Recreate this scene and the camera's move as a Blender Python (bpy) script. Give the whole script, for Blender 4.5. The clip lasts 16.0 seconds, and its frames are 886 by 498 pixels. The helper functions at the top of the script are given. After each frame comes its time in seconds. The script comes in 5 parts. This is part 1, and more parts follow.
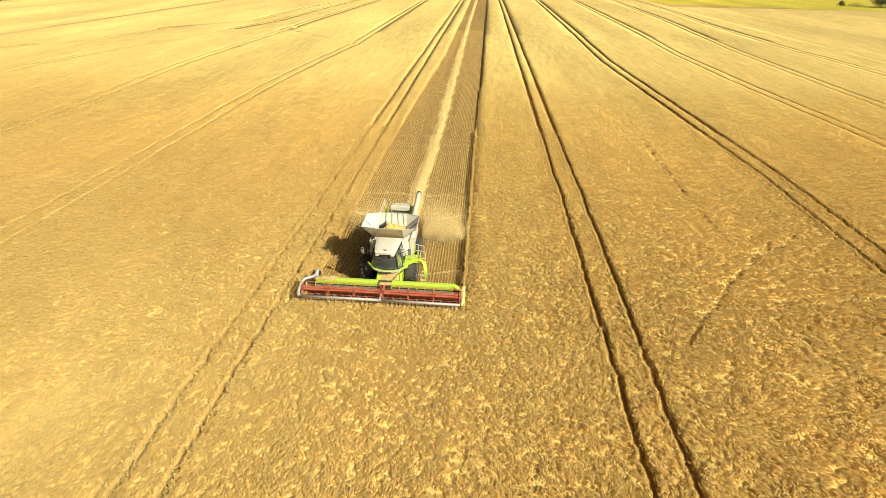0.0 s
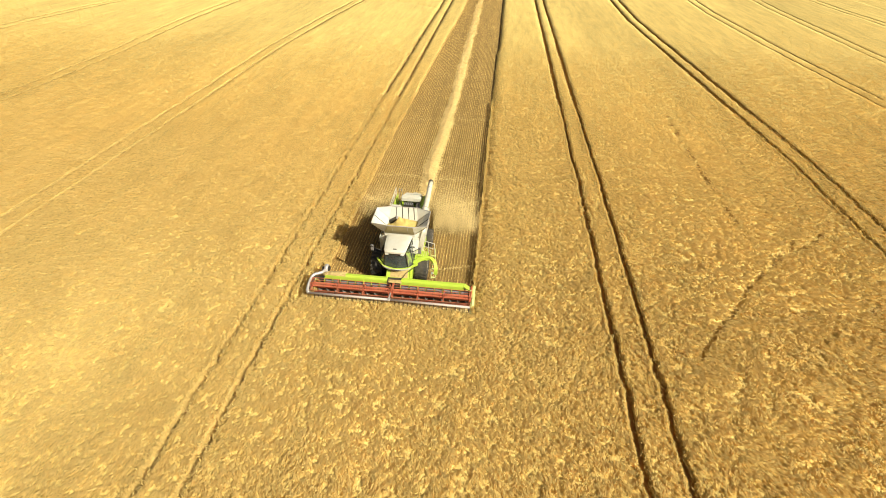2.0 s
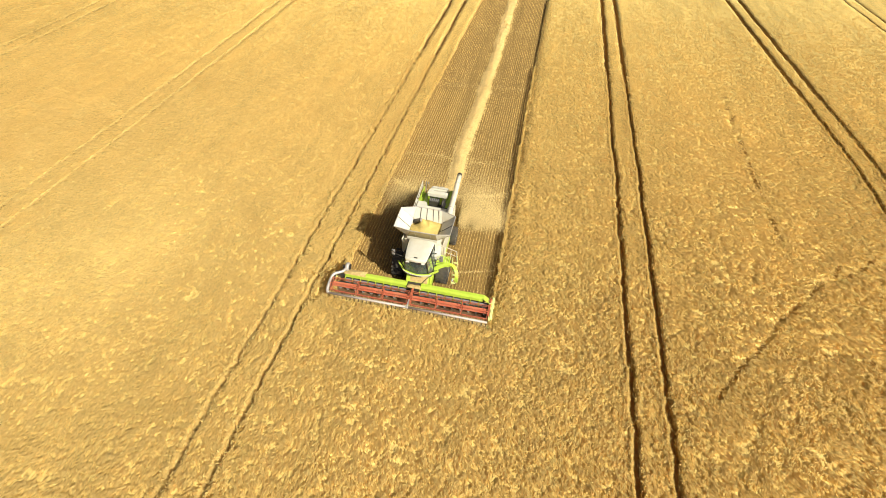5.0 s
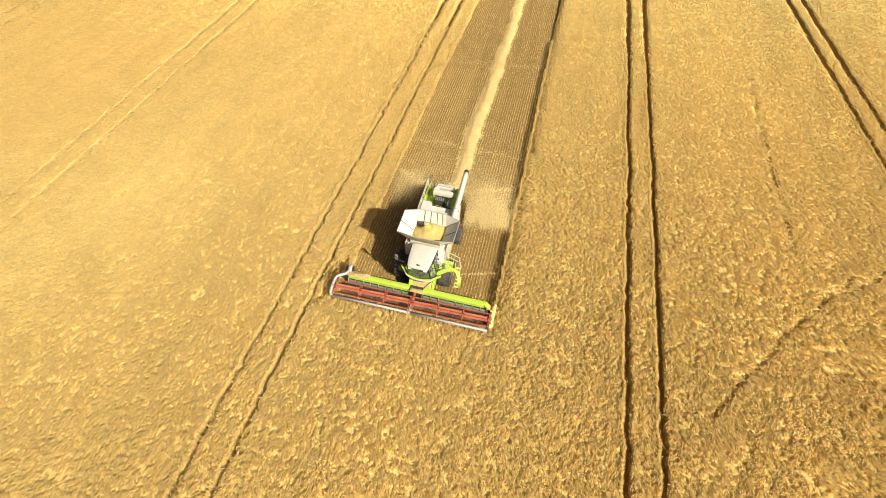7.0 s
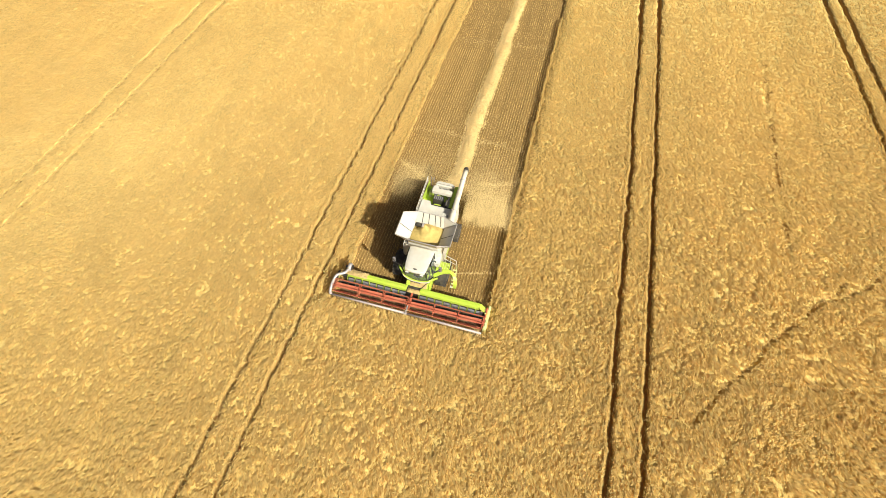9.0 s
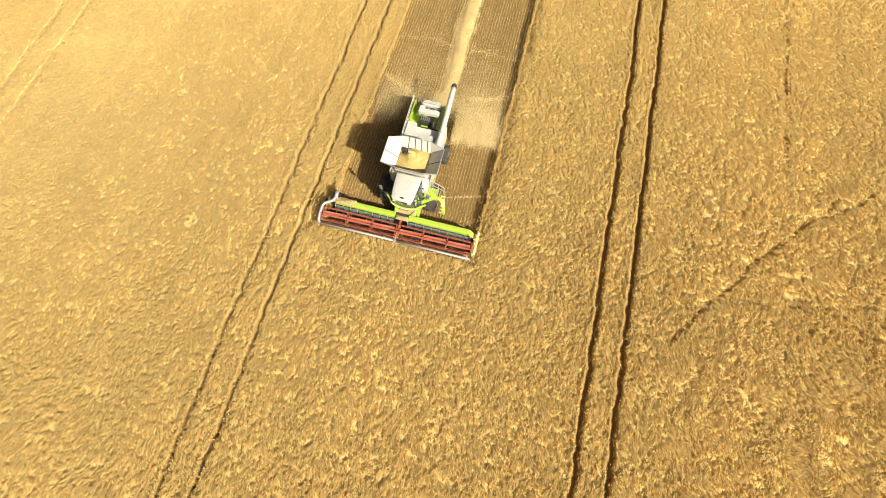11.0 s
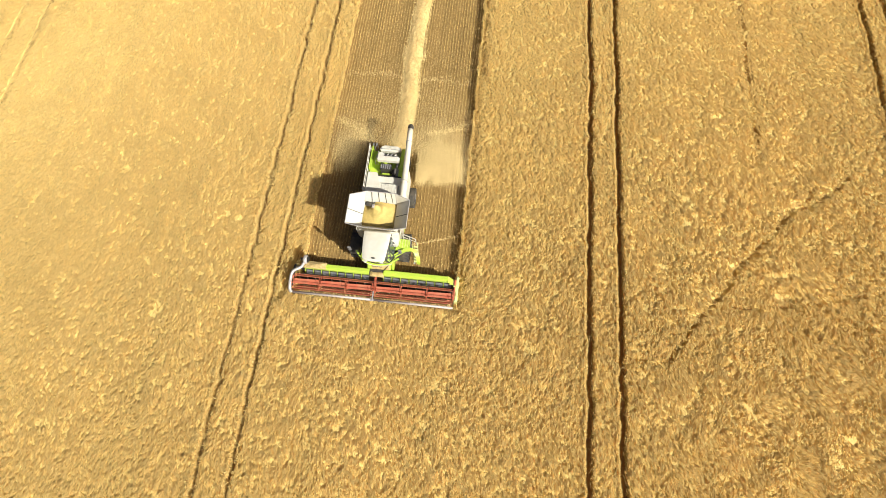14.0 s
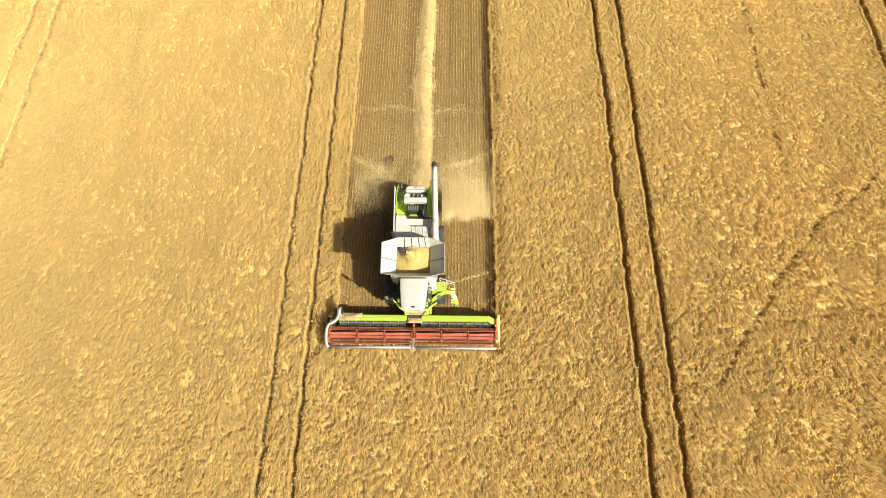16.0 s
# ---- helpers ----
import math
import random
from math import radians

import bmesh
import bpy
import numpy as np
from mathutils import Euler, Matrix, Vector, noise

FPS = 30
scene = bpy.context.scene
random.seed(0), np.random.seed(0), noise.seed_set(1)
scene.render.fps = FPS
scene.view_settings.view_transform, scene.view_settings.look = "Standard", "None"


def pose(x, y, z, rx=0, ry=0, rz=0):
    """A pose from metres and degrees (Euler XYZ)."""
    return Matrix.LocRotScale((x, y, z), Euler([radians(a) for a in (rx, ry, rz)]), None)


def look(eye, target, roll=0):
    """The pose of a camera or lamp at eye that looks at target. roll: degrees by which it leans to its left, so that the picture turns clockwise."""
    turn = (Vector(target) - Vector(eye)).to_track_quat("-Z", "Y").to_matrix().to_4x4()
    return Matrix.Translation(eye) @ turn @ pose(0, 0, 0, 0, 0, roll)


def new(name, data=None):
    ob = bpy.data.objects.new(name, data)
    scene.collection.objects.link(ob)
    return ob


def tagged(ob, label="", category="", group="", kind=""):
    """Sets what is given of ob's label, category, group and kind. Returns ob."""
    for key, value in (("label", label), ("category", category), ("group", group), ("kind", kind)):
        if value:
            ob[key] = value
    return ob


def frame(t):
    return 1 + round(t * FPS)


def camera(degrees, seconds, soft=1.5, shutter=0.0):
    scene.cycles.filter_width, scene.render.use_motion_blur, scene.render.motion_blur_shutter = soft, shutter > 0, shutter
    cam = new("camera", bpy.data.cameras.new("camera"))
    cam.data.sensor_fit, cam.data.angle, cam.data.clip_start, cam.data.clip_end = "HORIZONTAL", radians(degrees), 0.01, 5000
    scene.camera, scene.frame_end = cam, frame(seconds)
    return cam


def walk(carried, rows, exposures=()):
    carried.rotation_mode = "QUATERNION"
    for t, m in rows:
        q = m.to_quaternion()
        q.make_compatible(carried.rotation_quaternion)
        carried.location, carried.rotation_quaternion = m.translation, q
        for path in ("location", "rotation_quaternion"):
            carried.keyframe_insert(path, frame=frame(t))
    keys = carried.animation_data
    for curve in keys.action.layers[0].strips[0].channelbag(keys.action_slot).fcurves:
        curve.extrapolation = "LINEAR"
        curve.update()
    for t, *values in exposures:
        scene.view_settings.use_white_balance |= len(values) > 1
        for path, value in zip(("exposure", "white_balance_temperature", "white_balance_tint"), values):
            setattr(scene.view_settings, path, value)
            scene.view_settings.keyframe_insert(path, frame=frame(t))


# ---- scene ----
cam = camera(84.5, 16.0, soft=0.82)
# seconds, x, y, z, yaw, pitch, roll
ROWS = [
    (0, 6.12, -25.44, 20.30, 4.63, -30.72, -0.67),
    (0.5, 5.84, -24.80, 20.62, 4.75, -31.99, -1.51),
    (1, 5.71, -24.25, 21.11, 5.17, -33.31, -1.87),
    (1.5, 5.76, -23.72, 21.77, 5.82, -34.84, -1.52),
    (2, 5.97, -23.17, 22.56, 6.59, -36.30, -1.00),
    (2.5, 6.01, -22.24, 23.10, 7.76, -37.87, -0.81),
    (3, 5.99, -21.42, 23.65, 8.97, -39.32, -1.00),
    (3.5, 5.88, -20.79, 24.29, 9.63, -40.73, -1.32),
    (4, 5.67, -20.38, 25.03, 10.34, -42.04, -1.82),
    (6.5, 5.77, -16.97, 27.76, 13.68, -49.07, -1.68),
    (7, 5.69, -16.30, 28.52, 14.02, -50.56, -1.69),
    (7.5, 5.54, -15.53, 29.22, 14.33, -52.03, -1.84),
    (8, 5.39, -14.79, 29.85, 14.60, -53.62, -2.12),
    (8.5, 5.52, -14.37, 30.53, 15.06, -54.86, -1.97),
    (9, 5.65, -13.92, 31.03, 15.42, -56.06, -1.77),
    (9.5, 5.66, -13.36, 31.36, 15.70, -58.45, -1.75),
    (10, 5.61, -12.81, 31.59, 15.92, -64.64, -1.77),
    (10.2, 5.62, -12.63, 31.69, 16.13, -67.01, -1.81),
    (12.5, 6.78, -9.41, 32.05, 8.51, -68.99, 0.73),
    (13, 6.49, -8.60, 32.09, 7.34, -69.43, 0.34),
    (13.5, 6.18, -7.94, 32.07, 6.63, -69.58, 0.25),
    (14, 5.71, -7.30, 32.17, 6.11, -69.90, 0.27),
    (14.5, 5.15, -6.69, 32.17, 4.68, -69.92, 0.42),
    (15, 4.41, -6.00, 32.04, 2.04, -70.03, 0.83),
    (15.5, 3.44, -5.35, 31.98, 1.23, -69.89, 0.95),
    (16, 2.36, -4.79, 32.22, 0.79, -69.78, 0.52),
]

EXPOSURES = [(0.0, 0.33, 6900, 3.5), (4.0, 0.36, 6750, 5.0), (9.0, 0.41, 6450, 8.5), (12.5, 0.44, 6250, 9.0), (16.0, 0.46, 6200, 9.0)]
walk(cam, [(t, pose(x, y, z, 90 + pitch, roll, yaw)) for t, x, y, z, yaw, pitch, roll in ROWS], EXPOSURES)

# ---------------------------------------------------------------- light
SHADOW = Vector((-1.08, 0.74, -1.0))          # the way the sunlight travels
world = bpy.data.worlds.new("sky")
scene.world = world
world.use_nodes = True
wn = world.node_tree
sky = wn.nodes.new("ShaderNodeTexSky")
sky.sky_type, sky.sun_disc = "NISHITA", False
sky.sun_elevation = math.asin(1.0 / SHADOW.length)
sky.sun_rotation = math.atan2(1.08, -0.74)
sky.air_density, sky.dust_density, sky.ozone_density = 0.6, 7.0, 0.4
wn.links.new(sky.outputs[0], wn.nodes["Background"].inputs[0])
wn.nodes["Background"].inputs[1].default_value = 0.052
sun = new("sun", bpy.data.lights.new("sun", "SUN"))
sun.data.energy, sun.data.angle, sun.data.color = 5.0, radians(0.6), (1.0, 0.965, 0.84)
sun.matrix_world = look((60, -40, 55), Vector((60, -40, 55)) + SHADOW)


# ---------------------------------------------------------------- materials
def material(name, colour, rough=0.6, metal=0.0, vary=0.15, scale=3.0, bump=0.0, bump_scale=40.0, dust=0.0,
             island=0.0, instance=0.0, dust_colour=(0.50, 0.36, 0.16), coat=0.0, stretch=(1, 1, 1)):
    m = bpy.data.materials.new(name)
    m.use_nodes = True
    t = m.node_tree
    N, Lk = t.nodes, t.links
    b = N["Principled BSDF"]
    b.inputs["Roughness"].default_value = rough
    b.inputs["Metallic"].default_value = metal
    b.inputs["Coat Weight"].default_value = coat
    co = N.new("ShaderNodeTexCoord")
    mp = N.new("ShaderNodeMapping")
    mp.inputs["Scale"].default_value = stretch
    Lk.new(co.outputs["Object"], mp.inputs[0])
    n1 = N.new("ShaderNodeTexNoise")
    n1.inputs["Scale"].default_value, n1.inputs["Detail"].default_value = scale, 6
    Lk.new(mp.outputs[0], n1.inputs["Vector"])
    r1 = N.new("ShaderNodeMapRange")
    r1.inputs["From Min"].default_value, r1.inputs["From Max"].default_value = 0.25, 0.75
    r1.inputs["To Min"].default_value, r1.inputs["To Max"].default_value = 1 - vary, 1 + vary
    Lk.new(n1.outputs["Fac"], r1.inputs["Value"])
    last = r1.outputs[0]

    def times(a, source, amount):
        r = N.new("ShaderNodeMapRange")
        r.inputs["To Min"].default_value, r.inputs["To Max"].default_value = 1 - amount, 1 + amount
        Lk.new(source, r.inputs["Value"])
        x = N.new("ShaderNodeMath")
        x.operation = "MULTIPLY"
        Lk.new(a, x.inputs[0])
        Lk.new(r.outputs[0], x.inputs[1])
        return x.outputs[0]

    if island:
        last = times(last, N.new("ShaderNodeNewGeometry").outputs["Random Per Island"], island)
    if instance:
        last = times(last, N.new("ShaderNodeObjectInfo").outputs["Random"], instance)
    base = N.new("ShaderNodeVectorMath")
    base.operation = "SCALE"
    base.inputs[0].default_value = colour
    Lk.new(last, base.inputs["Scale"])
    out = base.outputs[0]
    if dust:
        n2 = N.new("ShaderNodeTexNoise")
        n2.inputs["Scale"].default_value, n2.inputs["Detail"].default_value = 2.2, 8
        Lk.new(co.outputs["Object"], n2.inputs["Vector"])
        r2 = N.new("ShaderNodeMapRange")
        r2.inputs["From Min"].default_value, r2.inputs["From Max"].default_value = 0.35, 0.75
        r2.inputs["To Max"].default_value = dust
        Lk.new(n2.outputs["Fac"], r2.inputs["Value"])
        mix = N.new("ShaderNodeMix")
        mix.data_type = "RGBA"
        Lk.new(r2.outputs[0], mix.inputs["Factor"])
        Lk.new(out, mix.inputs["A"])
        mix.inputs["B"].default_value = (*dust_colour, 1)
        out = mix.outputs["Result"]
    Lk.new(out, b.inputs["Base Color"])
    if bump:
        n3 = N.new("ShaderNodeTexNoise")
        n3.inputs["Scale"].default_value, n3.inputs["Detail"].default_value = bump_scale, 6
        Lk.new(mp.outputs[0], n3.inputs["Vector"])
        bp = N.new("ShaderNodeBump")
        bp.inputs["Strength"].default_value, bp.inputs["Distance"].default_value = bump, 0.05
        Lk.new(n3.outputs["Fac"], bp.inputs["Height"])
        Lk.new(bp.outputs[0], b.inputs["Normal"])
    return m


def field_material(name, low, high, streak, bump, patch=0.2):
    """Ripe crop or stubble: broad patches, streaks along the rows and a fine grain."""
    m = bpy.data.materials.new(name)
    m.use_nodes = True
    t = m.node_tree
    N, Lk = t.nodes, t.links
    b = N["Principled BSDF"]
    b.inputs["Roughness"].default_value = 0.85
    b.inputs["Specular IOR Level"].default_value = 0.15
    b.inputs["Diffuse Roughness"].default_value = 0.25
    co = N.new("ShaderNodeTexCoord")

    def noise_at(scale, stretch, detail=4):
        mp = N.new("ShaderNodeMapping")
        mp.inputs["Scale"].default_value = stretch
        Lk.new(co.outputs["Object"], mp.inputs[0])
        n = N.new("ShaderNodeTexNoise")
        n.inputs["Scale"].default_value, n.inputs["Detail"].default_value = scale, detail
        Lk.new(mp.outputs[0], n.inputs["Vector"])
        return n.outputs["Fac"]

    fine = noise_at(5.0, (1.6, 0.8, 1.0), 8)
    rows = noise_at(1.2, (1.0, streak, 1.0), 5)
    broad = noise_at(0.06, (1.0, 0.16, 1.0), 4)
    ramp = N.new("ShaderNodeValToRGB")
    ramp.color_ramp.elements[0].position, ramp.color_ramp.elements[1].position = 0.32, 0.68
    ramp.color_ramp.elements[0].color, ramp.color_ramp.elements[1].color = (*low, 1), (*high, 1)
    Lk.new(fine, ramp.inputs[0])
    last = ramp.outputs[0]
    for source, amount in ((rows, 0.16), (broad, patch)):
        r = N.new("ShaderNodeMapRange")
        r.inputs["From Min"].default_value, r.inputs["From Max"].default_value = 0.3, 0.7
        r.inputs["To Min"].default_value, r.inputs["To Max"].default_value = 1 - amount, 1 + amount
        Lk.new(source, r.inputs["Value"])
        v = N.new("ShaderNodeVectorMath")
        v.operation = "SCALE"
        Lk.new(last, v.inputs[0])
        Lk.new(r.outputs[0], v.inputs["Scale"])
        last = v.outputs[0]
    Lk.new(last, b.inputs["Base Color"])
    bp = N.new("ShaderNodeBump")
    bp.inputs["Strength"].default_value, bp.inputs["Distance"].default_value = bump, 0.12
    Lk.new(fine, bp.inputs["Height"])
    Lk.new(bp.outputs[0], b.inputs["Normal"])
    return m


M_CANOPY = field_material("ripe_wheat_canopy", (0.55, 0.395, 0.13), (0.665, 0.49, 0.175), 0.12, 0.6)
M_STALKS_AND_SHADE = field_material("bare_stalks_and_crease_shade", (0.34, 0.21, 0.068), (0.50, 0.335, 0.115), 0.12, 0.6)
M_EAR = material("ripe_wheat_ears", (0.755, 0.600, 0.250), 0.75, vary=0.08, scale=0.35, island=0.18)
thin = M_EAR.node_tree                               # dry leaves and ears let some of the sun through
shine = thin.nodes.new("ShaderNodeBsdfTranslucent")
blend = thin.nodes.new("ShaderNodeMixShader")
blend.inputs[0].default_value = 0.5
surface = thin.nodes["Principled BSDF"]
surface.inputs["Specular IOR Level"].default_value = 0.12
surface.inputs["Diffuse Roughness"].default_value = 0.35
shine.inputs["Color"].default_value = (0.86, 0.615, 0.20, 1)
thin.links.new(surface.outputs[0], blend.inputs[1])
thin.links.new(shine.outputs[0], blend.inputs[2])
thin.links.new(blend.outputs[0], thin.nodes["Material Output"].inputs["Surface"])
M_SOIL = field_material("dry_field_soil", (0.44, 0.25, 0.085), (0.58, 0.35, 0.125), 0.10, 0.6)
# darkened so its colour also holds the shade between the stubble rows
M_STUBBLE_GROUND = field_material("stubble_ground", (0.22, 0.135, 0.045), (0.34, 0.22, 0.078), 0.05, 0.6)
M_STUBBLE = material("cut_straw_stubble", (0.64, 0.445, 0.155), 0.8, vary=0.2, scale=0.5, island=0.3)
M_STRAW = material("loose_straw", (0.76, 0.57, 0.245), 0.7, vary=0.12, scale=0.8, island=0.12)
M_MEADOW = field_material("green_meadow", (0.43, 0.355, 0.045), (0.55, 0.455, 0.07), 0.5, 0.3)


# ---------------------------------------------------------------- building helpers
def mesh_object(name, verts, faces, mat, parent=None, label="", second=None, which=None):
    """One mesh from arrays: verts (n,3), faces a list of (m,k) index arrays."""
    me = bpy.data.meshes.new(name)
    verts = np.asarray(verts, np.float32)
    faces = [np.asarray(f, np.int32) for f in faces if len(f)]
    loops = np.concatenate([f.ravel() for f in faces])
    sizes = np.concatenate([np.full(len(f), f.shape[1], np.int32) for f in faces])
    me.vertices.add(len(verts))
    me.vertices.foreach_set("co", verts.ravel())
    me.loops.add(len(loops))
    me.loops.foreach_set("vertex_index", loops)
    me.polygons.add(len(sizes))
    me.polygons.foreach_set("loop_start", np.concatenate([[0], np.cumsum(sizes)[:-1]]).astype(np.int32))
    me.update(calc_edges=True)
    me.materials.append(mat)
    if second:
        me.materials.append(second)
        me.polygons.foreach_set("material_index", which.astype(np.int32))
    ob = new(name, me)
    if parent:
        ob.parent = parent
    if label:
        ob["label"] = label
    return ob


rng = np.random.default_rng(7)
LATTICE = rng.random((256, 256))


def value_noise(x, y, scale):
    """Smooth noise from 0 to 1 over plan coordinates; scale is the size of a bump in metres."""
    u, v = np.asarray(x) / scale + 500.0, np.asarray(y) / scale + 500.0
    i, j = np.floor(u).astype(int), np.floor(v).astype(int)
    a, b = u - i, v - j
    a, b = a * a * (3 - 2 * a), b * b * (3 - 2 * b)
    g = lambda p, q: LATTICE[p % 256, q % 256]
    return (g(i, j) * (1 - a) + g(i + 1, j) * a) * (1 - b) + (g(i, j + 1) * (1 - a) + g(i + 1, j + 1) * a) * b


# ---------------------------------------------------------------- the field's plan
# wheel tracks of the tramlines: middle line as (y, x) knots, and the gauge
TRAMLINES = {
    "k": [(-80, -118.0), (93, -112.0), (105, -100.0), (140, -94.0), (161, -77.0), (215, -76.0), (340, -66.0)],
    "o": [(-80, -84.0), (66, -87.0), (80, -86.0), (161, -69.0), (215, -68.0), (340, -60.0)],
    "n": [(-80, -57.0), (50, -56.0), (80, -58.0), (161, -57.0), (340, -52.0)],
    "m": [(-80, -32.3), (60, -32.3), (86, -30.9), (114, -28.6), (300, -28.6)],
    "l": [(-80, -7.77), (60, -7.77), (110, -7.8), (300, -7.9)],
    "r": [(-80, 15.4), (20, 15.4), (70, 15.05), (124, 14.75), (222, 14.3), (300, 13.8)],
    "p": [(-80, 37.6), (10, 37.8), (28, 37.9), (48, 36.7), (95, 34.0), (170, 34.7), (300, 34.9)],
    "q": [(-80, 58.5), (40, 58.2), (78, 55.2), (107, 54.0), (150, 55.5), (300, 56.0)],
    "s": [(-80, 75.0), (77, 71.0), (116, 71.5), (198, 77.0), (340, 80.0)],
    "u": [(-80, 95.0), (96, 89.7), (121, 88.0), (180, 88.2), (225, 91.5), (340, 94.0)],
}
GAUGE = 2.02
CUT_LEFT = [(-80, -5.15), (30, -5.1), (55, -4.5), (98, -3.2), (218, -2.9), (300, -2.9)]
CUT_RIGHT = [(-80, 5.5), (64, 5.5), (68, 5.85), (160, 5.95), (300, 6.3)]
HEADER_FRONT = 0.12
FIELD_END = 345.0


def along(knots, y):
    return np.interp(y, [k[0] for k in knots], [k[1] for k in knots])


def ragged(y, seed, size=0.10):
    return size * (value_noise(y, seed * 17.3, 0.55) - 0.5) * 2 + size * (value_noise(y, seed * 31.7, 3.0) - 0.5)


def track_lines():
    """The wheel tracks from left to right: (knots, shift, half width)."""
    out = []
    for key in ("k", "o", "n", "m", "l", "r", "p", "q", "s", "u"):
        half = {"k": 0.12, "o": 0.03, "n": 0.03, "m": 0.06, "l": 0.17, "r": 0.21, "p": 0.24, "q": 0.07, "s": 0.03, "u": 0.03}[key]
        out += [(TRAMLINES[key], -GAUGE / 2, half), (TRAMLINES[key], GAUGE / 2, half)]
    return out


TRACKS = track_lines()


def plumes(x, y):
    """Bunches of ears that bend together, 0 to 1: small mounds, longer than wide, in swirling lines."""
    laid = np.clip((x - 15) / 5, 0, 1) * np.clip((14 - y) / 10, 0, 1)
    bend = (0.5 + 0.5 * laid) * (value_noise(x, y, 0.9) - 0.5) + 1.1 * laid * (value_noise(x - 5.0, y + 3.0, 2.1) - 0.5)
    sway = 0.22 * (value_noise(x + 31.0, y - 17.0, 0.33) - 0.5)
    u = x + 0.16 * y + bend + sway
    v = y - 0.2 * x + sway + 0.8 * laid * (value_noise(x + 11.0, y - 8.0, 1.8) - 0.5)
    n = 0.62 * value_noise(u, v * 0.62, 0.095) + 0.38 * value_noise(u * 0.9 - v * 0.4 + 9.1, v * 0.65 + u * 0.3, 0.15)
    return 1 - np.clip(1 - n / 0.78, 0, 1) ** 1.7    # nearly level on top, with narrow clefts between


def roughness_of(x, y):
    """How uneven the crop's top is: eased leftward and with distance to imitate thinner shade."""
    return np.clip(1.0 - (y + 0.45 * np.clip(1 - x, 0, None) - 5) / 34, 0.08, 1)


def canopy_height(x, y):
    edge = x - along(CUT_RIGHT, y)                   # the crop is lowered beside the cut strip to narrow the shadow it casts
    return (0.70 + 0.07 * (value_noise(x, y, 1.3) - 0.5)
            + 0.08 * (value_noise(x, y * 0.4, 4.0) - 0.5) - 0.34 * np.exp(-(edge / 0.5) ** 2) * (np.asarray(y) > 0))


# a winding crease where the crop has been trodden or laid by the wind: (x, y) knots
CREASES = [
    ([(17.3, -1.9), (19.3, -2.0), (20.8, 0.0), (21.7, 1.2), (23.5, 3.3), (24.4, 4.9), (26.7, 7.2), (28.5, 9.3), (30.5, 11.5)], 0.20),
    ([(22.5, 1.9), (25.0, 2.2), (28.0, 2.7), (32.0, 3.7), (36.0, 4.6)], 0.16),
    # trodden gap beside the header, its dark floor standing in for the blower's shadow
    ([(-6.15, -0.2), (-5.85, 1.0), (-5.75, 2.2), (-5.6, 3.2)], 0.42),
    ([(-8.6, 101.0), (-28.0, 112.0), (-50.0, 131.0), (-64.7, 163.0)], 0.7),
    ([(26.9, 13.0), (26.7, 18.0), (26.9, 25.0), (26.8, 31.0), (27.2, 38.0)], 0.10),
    ([(27.5, 9.5), (30.0, 10.0), (33.0, 12.6)], 0.18),
]


def crease_line(x, y):
    """How far a place lies from the middle of the nearest crease, as a share of its width: negative on its shaded side."""
    out = np.full(np.shape(x), 9.0)
    wobble = 0.30 * (value_noise(x, y, 0.6) - 0.5) + 0.2 * (value_noise(x, y, 0.25) - 0.5)
    for knots, width in CREASES:
        for (x0, y0), (x1, y1) in zip(knots, knots[1:]):
            dx, dy = x1 - x0, y1 - y0
            t = np.clip(((x - x0) * dx + (y - y0) * dy) / (dx * dx + dy * dy), 0, 1)
            r = np.hypot(x - x0 - t * dx, y - y0 - t * dy)
            side = np.where((x - x0) * dy - (y - y0) * dx > 0, 1.0, -1.0)
            s = (r * side + wobble) / width
            out = np.where(np.abs(s) < np.abs(out), s, out)
    return out


def crease_depth(x, y):
    return np.clip(1.5 - np.abs(crease_line(x, y)), 0, 1)


def standing(x, y, margin=0.0):
    """Where crop stands: not in a wheel track, not where it has been cut."""
    ok = np.ones(len(x), bool)
    for i, (knots, shift, half) in enumerate(TRACKS):
        ok &= np.abs(x - along(knots, y) - shift - ragged(y, i + 1)) > half + margin
    cut = (x > along(CUT_LEFT, y) + ragged(y, 40) - margin) & (x < along(CUT_RIGHT, y) + ragged(y, 41) + margin) & (y > HEADER_FRONT - margin)
    return ok & ~cut


# ---------------------------------------------------------------- ground and crop
def ground_sheet():
    xs = np.concatenate([[-2500, -900, -400], np.arange(-260, 261, 20), [400, 900, 2500]])
    ys = np.concatenate([[-2500, -900, -400, -200], np.arange(-100, 341, 20), [500, 900, 2500]])
    X, Y = np.meshgrid(xs, ys)
    Z = np.zeros_like(X, float)
    n, k = len(xs), len(ys)
    v = np.stack([X.ravel(), Y.ravel(), Z.ravel()], 1)
    i = np.arange(n * k).reshape(k, n)
    f = np.stack([i[:-1, :-1].ravel(), i[:-1, 1:].ravel(), i[1:, 1:].ravel(), i[1:, :-1].ravel()], 1)
    return tagged(mesh_object("ground", v, [f], M_SOIL), "dry brown field soil under the ripe crop", "ground", kind="structure")


ground_sheet()


